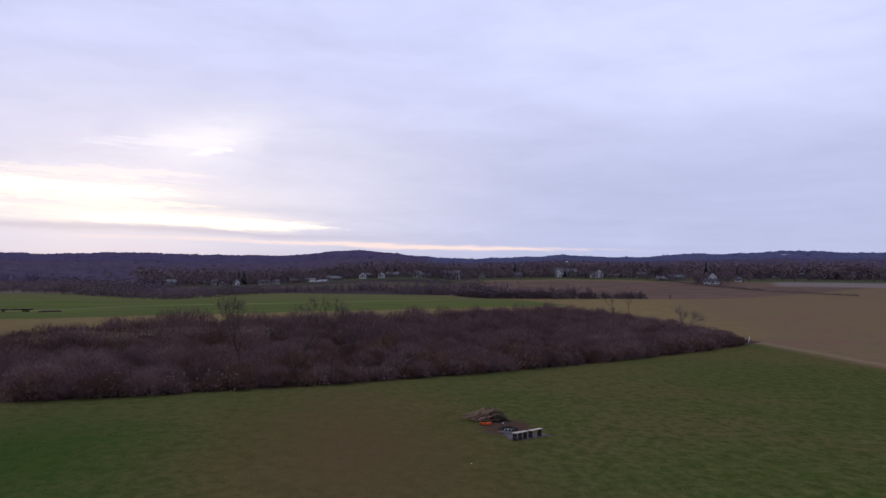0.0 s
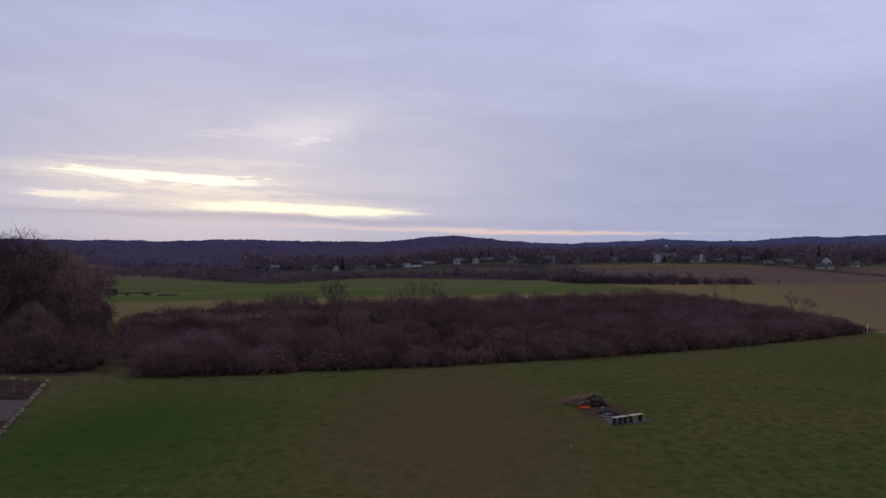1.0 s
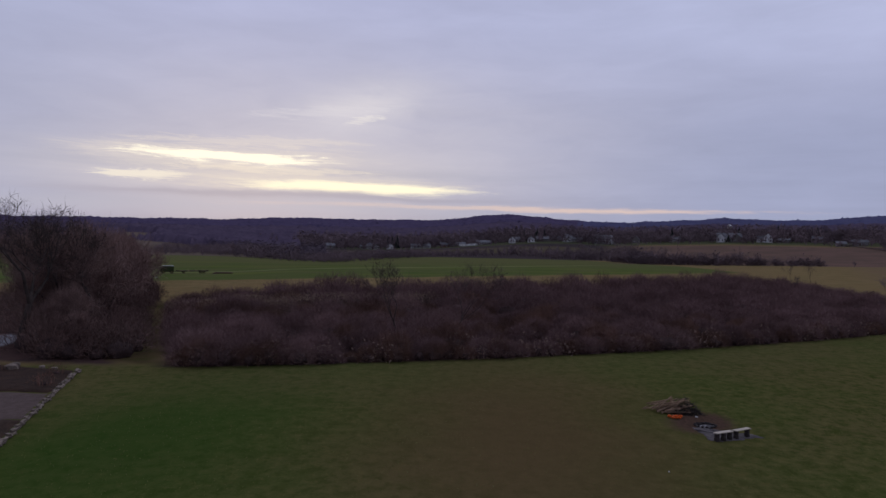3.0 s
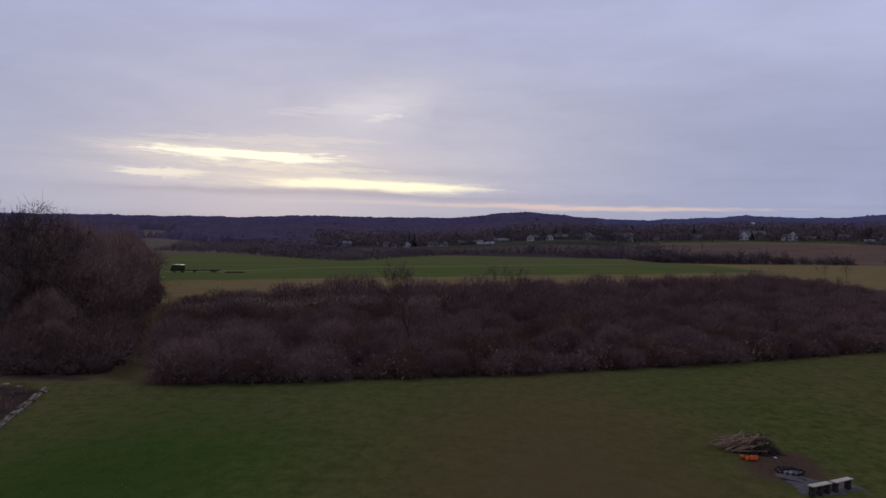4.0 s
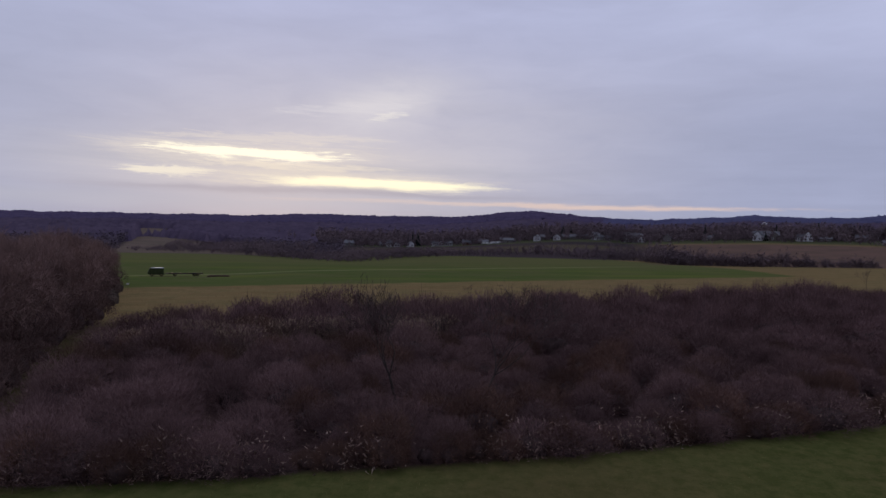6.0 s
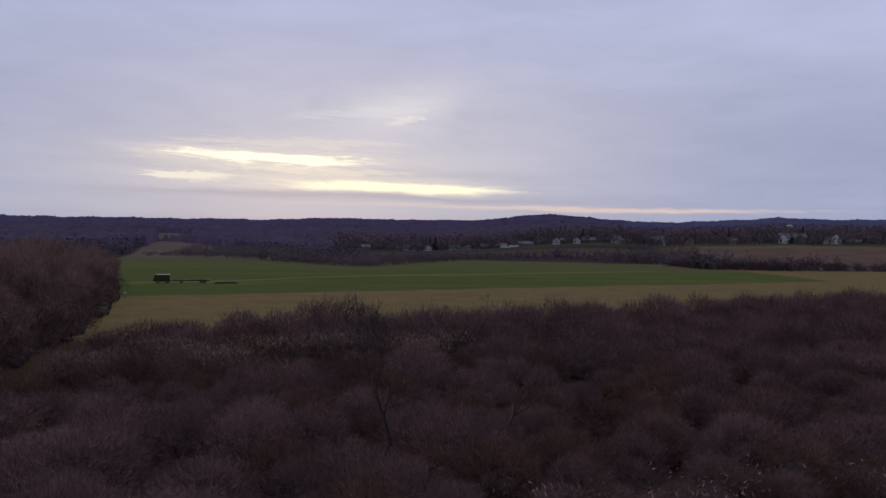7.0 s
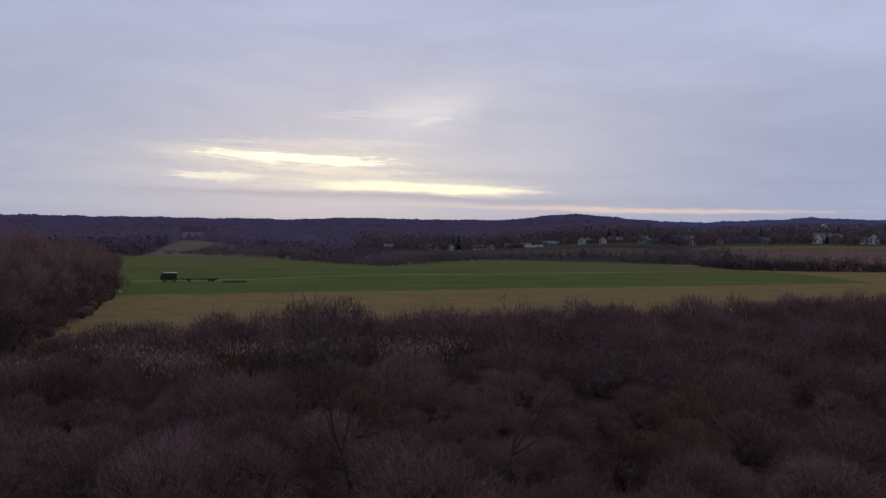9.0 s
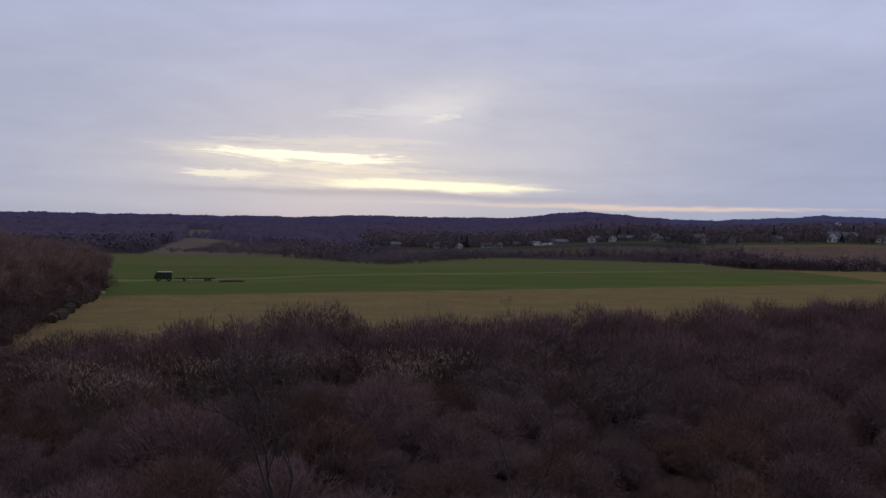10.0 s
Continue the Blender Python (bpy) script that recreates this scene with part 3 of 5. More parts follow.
# ---- ground ----
def make_ground():
    rings = np.concatenate([[0.0], np.linspace(6, 400, 40), np.linspace(415, 2300, 90), np.geomspace(2360, 4700, 14)])
    count = 240
    ang = np.linspace(0, 2 * np.pi, count, endpoint=False)
    rr, aa = np.meshgrid(rings[1:], ang, indexing="ij")
    x, y = CX + rr * np.sin(aa), CY + rr * np.cos(aa)
    z = land(x, y)
    verts = np.concatenate([[[CX, CY, 0.0]], np.stack([x, y, z], -1).reshape(-1, 3)])
    tris = [(0, 1 + (i + 1) % count, 1 + i) for i in range(count)]
    a = np.arange(len(rings) - 2)[:, None] * count
    i = np.arange(count)[None, :]
    j = (i + 1) % count
    q = np.stack([1 + a + i, 1 + a + j, 1 + a + count + j, 1 + a + count + i], -1).reshape(-1, 4)
    tris = np.concatenate([np.array(tris), q[:, [0, 1, 2]], q[:, [0, 2, 3]]])
    me = array_mesh("ground", verts, tris, ground_material())
    me.flip_normals() if me.polygons[0].normal.z < 0 else None
    me.shade_smooth()
    tagged(new("ground", me), "rolling farmland with mown lawn, straw grass and green wheat", "ground", kind="structure")


make_ground()


# ---- shrubs of the thicket ----
# beds of dry reeds: centre, spread, stalks
REEDBEDS = [(-30.5, 87.8, 1.3, 0.7, 170), (-27.6, 94.8, 1.9, 1.0, 330), (-22.4, 91.6, 1.6, 1.2, 300), (-21.6, 98.5, 2.0, 1.0, 330), (-17.0, 101.3, 1.9, 0.8, 260), (-9.2, 103.6, 1.8, 1.6, 360), (-7.6, 100.0, 1.1, 0.7, 140), (-6.0, 106.0, 1.3, 0.6, 140)]


def shrub_arrays(rng, wide, high, twigs, thick, core=0.5, rows=6, cols=12):
    """A rounded mound of close bare twigs that fan out of a dense tangle."""
    a, b, c = rng.uniform(0, 6.28, 3)

    def shell(phi, u):
        cos = 1 - u ** 0.9 * 0.97
        sin = np.sqrt(np.maximum(1 - cos * cos, 0))
        lob = 1 + 0.17 * np.sin(phi * 3 + a) + 0.12 * np.sin(phi * 5 + b + 2 * cos) + 0.10 * np.sin(phi * 4 + 7 * cos + c)
        lob = 1 + (lob - 1) * (0.35 + 0.65 * sin)
        return np.stack([np.cos(phi) * sin * wide * lob, np.sin(phi) * sin * wide * lob, cos ** 0.72 * high * (0.7 + 0.3 * lob)], 1)

    out = shell(rng.uniform(0, 2 * np.pi, twigs), rng.uniform(0, 1, twigs))
    p = out * (0.62 + 0.35 * rng.uniform(0, 1, twigs) ** 0.8)[:, None]
    n = out / np.linalg.norm(out, axis=1, keepdims=True)
    way = n * 0.8 + rng.normal(0, 0.46, (twigs, 3)) + np.array([0, 0, 0.30])
    way = way / np.linalg.norm(way, axis=1, keepdims=True)
    q = p + way * (rng.uniform(0.16, 0.46, twigs) + 0.25 * (rng.random(twigs) < 0.04))[:, None] * (wide / 1.9)
    p[:, 2], q[:, 2] = np.maximum(p[:, 2], 0.03), np.maximum(q[:, 2], 0.06)
    v, t = slivers(p, q, rng.uniform(0.6, 1.4, twigs) * thick, rng)
    count = 12
    ang = rng.uniform(0, 2 * np.pi, count)
    foot = np.stack([np.cos(ang) * 0.25, np.sin(ang) * 0.25, np.full(count, -0.05)], 1)
    tip = np.stack([np.cos(ang) * wide * 0.6, np.sin(ang) * wide * 0.6, high * rng.uniform(0.5, 0.9, count)], 1)
    sv, st = spikes(foot, tip, np.full(count, 0.03))
    v, t = np.concatenate([v, sv]), np.concatenate([t, st + len(v)])
    # the close tangle inside, through which nothing shows: a dome painted dark for shade
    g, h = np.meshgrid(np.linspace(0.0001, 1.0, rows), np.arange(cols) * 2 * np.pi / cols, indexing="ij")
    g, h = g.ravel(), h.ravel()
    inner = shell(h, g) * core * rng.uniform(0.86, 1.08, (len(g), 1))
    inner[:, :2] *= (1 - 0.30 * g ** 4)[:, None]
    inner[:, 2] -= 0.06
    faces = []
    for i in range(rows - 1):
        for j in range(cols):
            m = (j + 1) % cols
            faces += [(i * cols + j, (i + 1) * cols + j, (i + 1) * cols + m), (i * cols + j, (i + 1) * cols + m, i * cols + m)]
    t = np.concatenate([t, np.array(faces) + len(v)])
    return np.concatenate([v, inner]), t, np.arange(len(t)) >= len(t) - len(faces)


def joined(name, items, mat, hearts=None):
    """One mesh of many placed copies; items are (verts, tris, x, y, z, turn, sx, sz)."""
    vs, ts, k = [], [], 0
    for v, t, x, y, z, turn, sx, sz in items:
        c, s = math.cos(turn) * sx, math.sin(turn) * sx
        vs.append(np.stack([v[:, 0] * c - v[:, 1] * s + x, v[:, 0] * s + v[:, 1] * c + y, v[:, 2] * sz + z], 1))
        ts.append(t + k)
        k += len(v)
    return array_mesh(name, np.concatenate(vs), np.concatenate(ts), mat, True, np.concatenate(hearts) if hearts else None, SHADED_HEART)


def make_thicket():
    rng = np.random.default_rng(5)
    x, y = scattered(THICKET, 3.2, rng)
    open_ = np.ones(len(x), bool)
    for cx, cy, wx, wy, _ in REEDBEDS:
        open_ &= ((x - cx) / (wx * 1.4)) ** 2 + ((y - cy + 1.8) / (wy * 1.25 + 1.9)) ** 2 > 1
    x, y = x[open_], y[open_]
    deep = y - front_y(x)
    swell = np.array([0.92 + 0.30 * noise.noise((a * 0.16, b * 0.13, 4.0)) for a, b in zip(x, y)])
    order = np.argsort(np.hypot((x - 2.0) * 0.8, y - 74.0))
    near, rest = order[:228], order[228:]
    shapes = [shrub_arrays(rng, w, h, 4400, 0.0095) for w, h in ((1.75, 2.3), (2.0, 2.7), (1.55, 2.2), (2.2, 2.9), (1.9, 2.0))]
    meshes = [array_mesh("shrub", v, t, TWIG, True, h, SHADED_HEART) for v, t, h in shapes]
    rusty = [array_mesh("shrub", v, t, RUST, True, h, SHADED_HEART) for v, t, h in shapes[:2]]
    for k in near:
        russet = rng.random() < 0.24
        ob = new("shrub", rusty[rng.integers(2)] if russet else meshes[rng.integers(5)])
        s = rng.uniform(0.7, 1.3)
        low = 0.8 if deep[k] < 1.5 else 1.0 + 0.25 * float(smooth(deep[k], 18, 50))
        ob.matrix_world = pose(x[k], y[k], on_land(x[k], y[k]) - 0.02, 0, 0, rng.uniform(0, 360)) @ Matrix.Diagonal((s, s, (0.3 + 0.7 * s) * low * float(swell[k]) * rng.uniform(0.9, 1.15), 1))
        tagged(ob, "leafless russet-brown shrub of the dense thicket" if russet else "leafless purplish-brown shrub of the dense thicket", "shrub", "shrubs along the thicket's front")
    # the closed front towards the lawn
    for k in range(72):
        a = k / 71 + rng.normal(0, 0.003)
        px = -22.3 + 92.8 * a
        py = front_y(px) + 0.95 + rng.uniform(-0.35, 0.5)
        ob = new("shrub", rusty[rng.integers(2)] if rng.random() < 0.5 else meshes[rng.integers(5)])
        s = rng.uniform(0.5, 0.85)
        ob.matrix_world = pose(px, py, -0.02, 0, 0, rng.uniform(0, 360)) @ Matrix.Diagonal((s, s, s * rng.uniform(0.7, 1.05), 1))
        tagged(ob, "low leafless shrub at the thicket's edge on the lawn", "shrub", "shrubs along the thicket's front")
    coarse = [shrub_arrays(rng, w, h, 1350, 0.019, 0.55) for w, h in ((1.9, 2.3), (2.3, 2.6), (1.8, 2.2), (2.5, 2.5))]
    items, hearts = [], []
    for k in rest:
        v, t, h = coarse[rng.integers(4)]
        hearts.append(h)
        s = rng.uniform(0.72, 1.28)
        items.append((v, t, x[k], y[k], on_land(x[k], y[k]), rng.uniform(0, 6.28), s, (0.35 + 0.65 * s) * float(swell[k]) * rng.uniform(0.9, 1.1) * (1 + 0.74 * float(smooth(deep[k], 20, 56)) * float(smooth(x[k], -42, -24)) * float(smooth(76 - x[k], 0, 16)))))
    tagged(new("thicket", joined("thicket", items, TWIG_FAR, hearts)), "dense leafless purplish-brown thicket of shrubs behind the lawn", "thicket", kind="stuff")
    # low scrub at the foot of the trees beside the thicket
    loose = [shrub_arrays(rng, w, h, 1000, 0.018, 0.45) for w, h in ((1.9, 2.3), (2.3, 2.6), (1.7, 2.2))]
    edge = [(-26.0, 62.2), (-32, 61.5), (-36.2, 62.0), (-38.2, 69), (-54, 90), (-70, 130), (-100, 195), (-91, 195), (-74, 164), (-61, 138), (-50.5, 119), (-43.5, 101), (-36.5, 85), (-30, 71)]
    x, y = scattered(edge, 2.6, rng)
    items, hearts = [], []
    for a, b in zip(x, y):
        v, t, h = loose[rng.integers(3)]
        hearts.append(h)
        s = rng.uniform(0.7, 1.3)
        items.append((v, t, a, b, 0.0, rng.uniform(0, 6.28), s, s * rng.uniform(0.8, 1.4)))
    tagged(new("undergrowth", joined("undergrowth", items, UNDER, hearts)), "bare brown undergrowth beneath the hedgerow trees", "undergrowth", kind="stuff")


make_thicket()


# ---- bare trees ----
def grow(rng, height, wide, radius, stems, clear, levels=4, twigs=9, twig_len=0.8, twig_r=0.011, shaggy=False):
    """Limbs and twigs of a leafless tree: a trunk or several stems that fork again and again."""
    limbs, tips = [], []

    def branch(p, d, length, r, level):
        for _ in range(3):
            q = p + d * (length / 3)
            limbs.append((p, q, r, r * 0.86, 5 if level < 2 else (4 if level < 3 else 3)))
            p, r = q, r * 0.86
            d = (d + Vector(rng.normal(0, 0.13, 3)) + Vector((0, 0, 0.05))).normalized()
            if shaggy and level < 3:
                side = Vector(rng.normal(0, 1, 3))
                tips.append((p, (d * 0.3 + side * 0.6).normalized(), length * 0.6))
        if level >= levels:
            tips.append((p, d, length))
            return
        for _ in range(int(rng.integers(2, 4)) + (level == 0)):
            side = Vector(rng.normal(0, 1, 3))
            side = (side - d * side.dot(d)).normalized()
            t = (d * math.cos(0.6) + side * math.sin(rng.uniform(0.35, 0.85)) * wide + Vector((0, 0, 0.10))).normalized()
            branch(p, t, length * rng.uniform(0.66, 0.86), r * rng.uniform(0.55, 0.75), level + 1)
        if level:
            tips.append((p, d, length * 0.8))

    for k in range(stems):
        a = 6.283 * k / stems + rng.uniform(-0.4, 0.4)
        lean = 0.0 if stems == 1 else rng.uniform(0.2, 0.45)
        d = Vector((math.cos(a) * lean, math.sin(a) * lean, 1)).normalized()
        branch(Vector((math.cos(a), math.sin(a), -0.1)) * (0.0 if stems == 1 else 0.2) + Vector((0, 0, -0.15)), d, clear, radius, 0)
    geo = Geo()
    top = max(max(q.z for _, q, *_ in limbs) + twig_len * 0.6, 0.1)
    k = height / top
    for p, q, r0, r1, sides in limbs:
        geo.spike(p * k, q * k, r0, max(r1, 0.008), sides)
    p, q = [], []
    for tip, d, length in tips:
        for _ in range(twigs):
            a = tip - d * rng.uniform(0, 0.8) * length
            w = (d * 0.8 + Vector(rng.normal(0, 0.62, 3)) + Vector((0, 0, 0.22))).normalized()
            b = a + w * twig_len * rng.uniform(0.5, 1.2)
            p.append(a * k), q.append(b * k)
            c = a.lerp(b, rng.uniform(0.3, 0.7))
            w = (w + Vector(rng.normal(0, 0.6, 3))).normalized()
            p.append(c * k), q.append((c + w * twig_len * rng.uniform(0.3, 0.7)) * k)
    return geo, slivers(np.array(p), np.array(q), np.full(len(p), twig_r * 1.25), rng)


def make_tree(name, where, grown, twig_mat, label, group="", bark=BARK):
    geo, (v, t) = grown
    tree = thing(name, where, label, "tree", group)
    part("trunk", geo, bark, tree, even=True)
    part("crown", array_mesh("crown", v, t, twig_mat), None, tree)
    return tree


def make_trees():
    rng = np.random.default_rng(11)
    # two spreading trees that stand out of the thicket
    lone = np.random.default_rng(14)
    make_tree("bare_tree", pose(-7.0, 77.0, 0), grow(lone, 8.8, 0.66, 0.12, 1, 1.5, 5, 2, 0.5, 0.009), FINE, "spreading leafless tree with a forked dark stem in the thicket", "trees in the thicket")
    make_tree("bare_tree", pose(-0.9, 77.6, 0, 0, 0, 60), grow(lone, 8.5, 0.7, 0.11, 1, 1.4, 5, 2, 0.5, 0.009), FINE, "broad leafless tree forking low in the thicket", "trees in the thicket")
    make_tree("bare_tree", pose(62.5, 112.0, 0, 0, 0, 40), grow(lone, 6.8, 0.7, 0.09, 2, 1.4, 4, 4, 0.7, 0.007), GREYTWIG, "small leafless tree near the thicket's end", "trees in the thicket", GREYBARK)
    small = make_tree("sapling", pose(66.0, 150.0, 0), grow(lone, 5.0, 0.9, 0.05, 1, 1.5, 3, 4, 0.8, 0.008), FINE, "slender leafless sapling at the thicket's edge", "saplings")
    for x, y, s, turn in ((-4.1, 157.0, 0.62, 80), (98.0, 222.0, 1.15, 20), (103.5, 221.0, 1.2, 150), (71.0, 160.0, 0.9, 240)):
        copy_thing(small, pose(x, y, on_land(x, y), 0, 0, turn) @ Matrix.Scale(s, 4))
    # the tall old tree at the corner of the garden
    old = np.random.default_rng(27)
    make_tree("old_tree", pose(-38.4, 66.0, 0), grow(old, 14.0, 1.25, 0.42, 1, 3.2, 5, 5, 0.8, 0.013), OLDTWIG, "tall old leafless tree with a thick forked trunk by the garden")
    make_tree("old_tree", pose(-43.5, 76.0, 0, 0, 0, 70), grow(old, 13.2, 1.1, 0.30, 2, 3.0, 4, 8, 0.9, 0.014), OLDTWIG, "tall leafless tree with two stems behind the garden")
    make_tree("old_tree", pose(-36.5, 71.5, 0, 0, 0, 200), grow(old, 12.4, 1.0, 0.24, 2, 2.8, 4, 8, 0.9, 0.013), OLDTWIG, "slimmer tall leafless tree rising out of the hedgerow")
    # the row of trees along the field's side
    kinds = []
    for k, (h, w) in enumerate(((11.0, 0.85), (10.0, 1.0), (9.0, 0.95))):
        kinds.append(grow(rng, h, w, 0.15, 4, 1.7, 4, 9, 1.1, 0.0145, True))
    row = [(-37.8, 73.5, 0, 0.92), (-46.0, 80.0, 1, 1.1), (-40.2, 71.0, 2, 0.9), (-37.0, 68.0, 2, 0.6), (-41.5, 78.0, 1, 1.05), (-33.6, 66.5, 2, 0.48), (-35.6, 69.5, 2, 0.68), (-40.0, 82.0, 1, 1.05), (-44.5, 88.0, 0, 1.05), (-43.0, 93.0, 2, 1.1), (-49.0, 100.0, 0, 1.05), (-48.5, 105.0, 1, 1.0),
           (-55.0, 112.0, 0, 1.05), (-54.0, 116.5, 2, 1.15), (-60.0, 123.0, 1, 1.1), (-60.0, 129.0, 2, 1.15), (-66.5, 136.0, 0, 1.0), (-66.0, 141.0, 2, 1.1), (-71.5, 148.0, 1, 0.95), (-73.5, 156.0, 2, 1.0), (-78.0, 163.0, 1, 0.9),
           (-80.5, 171.0, 2, 0.95), (-85.5, 178.0, 1, 0.8), (-88.0, 186.0, 2, 0.85), (-94.0, 193.0, 1, 0.75), (-58.0, 98.0, 1, 1.15), (-65.0, 112.0, 0, 1.05), (-72.0, 128.0, 1, 1.1), (-80.0, 146.0, 0, 1.0), (-88.0, 164.0, 1, 0.95)]
    made = {}
    for x, y, k, s in row:
        m = pose(x, y, 0, 0, 0, rng.uniform(0, 360)) @ Matrix.Diagonal((s * 0.84, s * 0.84, s * rng.uniform(0.94, 1.06), 1))
        if k in made:
            copy_thing(made[k], m)
        else:
            made[k] = make_tree("hedgerow_tree", m, kinds[k], FINE_BROWN, "leafless brown hedgerow tree with dense fine twigs", "trees along the field's side")


make_trees()


# ---- dry reeds, weeds and grass ----
def make_reeds():
    rng = np.random.default_rng(21)
    p, q, r, hp, hq, hr = [], [], [], [], [], []
    for cx, cy, wx, wy, count in REEDBEDS:
        for _ in range(count):
            x, y = cx + rng.normal(0, wx), cy + rng.normal(0, wy)
            h = rng.uniform(2.0, 2.9)
            lean = rng.normal(0, 0.12, 2)
            tip = np.array([x + lean[0] * h, y + lean[1] * h, h])
            p.append((x, y, 0.0)), q.append(tip), r.append(0.008)
            hp.append(tip - np.array([0, 0, 0.06])), hq.append(tip + np.array([lean[0], lean[1], 0.18])), hr.append(rng.uniform(0.02, 0.038))
    tagged(new("reed_stalks", array_mesh("reed_stalks", *spikes(p, q, r), REED)), "patches of dry tan reed stalks inside the thicket", "reeds", kind="stuff")
    tagged(new("reed_plumes", array_mesh("reed_plumes", *spikes(hp, hq, hr), PLUME)), "pale feathery seed heads of the dry reeds", "reed plumes", kind="stuff")


make_reeds()


def make_weeds():
    """Withered leaves and stalks that hang in the thicket's front."""
    rng = np.random.default_rng(22)
    p, q, r = [], [], []
    for _ in range(9000):
        s = rng.uniform(0, 1)
        x = -22.5 + 93.5 * s + rng.normal(0, 0.4)
        y = front_y(x) + rng.uniform(-0.35, 1.6)
        z = abs(rng.normal(0, 0.8)) + 0.05
        if math.sin(x * 0.35) + math.sin(x * 0.83 + 1.0) + rng.normal(0, 0.9) < 0.2:
            continue
        a = rng.uniform(0, 6.283)
        d = np.array([math.cos(a), math.sin(a), rng.normal(0, 0.7)]) * rng.uniform(0.10, 0.26)
        p.append((x, y, z)), q.append(np.array([x, y, z]) + d), r.append(rng.uniform(0.015, 0.045))
    tagged(new("withered_weeds", array_mesh("withered_weeds", *spikes(p, q, r), LEAF)), "withered pale leaves caught along the thicket's front edge", "dead weeds", kind="stuff")


make_weeds()


def make_grass():
    rng = np.random.default_rng(23)
    lawn = [(-30, 22), (62, 22), (73, 107), (51, 92), (24, 76), (1, 66.2), (-23, 59.5), (-28, 58)]
    x, y = scattered(lawn, 0.42, rng, 0.6)
    keep = ~(((x - 13.6) / 2.6) ** 2 + ((y - 46.6) / 3.8) ** 2 < 1) & (x > -20.3 - (y - 35) * 0.385)
    x, y = x[keep], y[keep]
    lump = np.array([noise.noise((a * 0.5, b * 0.5, 0.0)) for a, b in zip(x, y)])
    keep = rng.uniform(-0.6, 0.9, len(x)) < lump + 0.25
    x, y, lump = x[keep], y[keep], lump[keep]
    a = rng.uniform(0, 6.283, len(x))
    h = rng.uniform(0.03, 0.07, len(x)) * (1 + 0.8 * np.clip(lump, 0, 1))
    p = np.stack([x, y, np.full(len(x), -0.005)], 1)
    q = p + np.stack([np.cos(a) * h, np.sin(a) * h, h], 1)
    tagged(new("lawn_tufts", array_mesh("lawn_tufts", *spikes(p, q, rng.uniform(0.012, 0.026, len(x))), BLADE)), "short uneven tufts of green and brownish lawn grass", "grass", kind="stuff")
    meadow = [(-46, 112), (-20, 120), (10, 136), (57, 171), (90, 190), (108, 288), (60, 256), (-5, 208), (-74, 160), (-60, 132)]
    x, y = scattered(meadow, 1.0, rng, 0.6)
    a = rng.uniform(0, 6.283, len(x))
    h = rng.uniform(0.05, 0.13, len(x))
    p = np.stack([x, y, np.full(len(x), -0.02)], 1)
    q = p + np.stack([np.cos(a) * h * 2.5, np.sin(a) * h * 2.5, h], 1)
    tagged(new("straw_tufts", array_mesh("straw_tufts", *spikes(p, q, rng.uniform(0.02, 0.05, len(x))), STRAW)), "rough straw-coloured grass between thicket and wheat", "grass", kind="stuff")


make_grass()


# ---- woods and hills ----
def brush_tree(rng, sprays, wide, fine=1.0):
    """A far bare tree of unit height: a trunk, limbs and sprays of twigs."""
    p, q, r = [(0, 0, -0.05)], [(0, 0, 0.8)], [0.022]
    heads = []
    for k in range(6):
        a, h = 6.283 * k / 6 + rng.uniform(-0.4, 0.4), rng.uniform(0.0, 0.42)
        tip = np.array([math.cos(a) * wide * rng.uniform(0.35, 0.75), math.sin(a) * wide * rng.uniform(0.35, 0.75), h + rng.uniform(0.22, 0.5)])
        foot = np.array([0, 0, h])
        p.append(foot), q.append(tip), r.append(0.013)
        heads.append((foot, tip))
    heads.append((np.array([0, 0, 0.4]), np.array([0, 0, 0.9])))
    for k in range(sprays):
        foot, tip = heads[k % 7]
        a = foot + (tip - foot) * rng.uniform(0.15, 1.0)
        w = rng.normal(0, 1, 3) * np.array([1, 1, 0.6]) + np.array([0, 0, 0.5])
        b = a + w / np.linalg.norm(w) * rng.uniform(0.10, 0.26)
        b[2] = min(b[2], 1.02)
        p.append(a), q.append(b), r.append(rng.uniform(0.010, 0.020) * fine)
    v, t = spikes(p[:8], q[:8], r[:8])
    w, u = slivers(np.array(p[8:]), np.array(q[8:]), np.array(r[8:]) * 1.25, rng)
    return np.concatenate([v, w]), np.concatenate([t, u + len(v)])


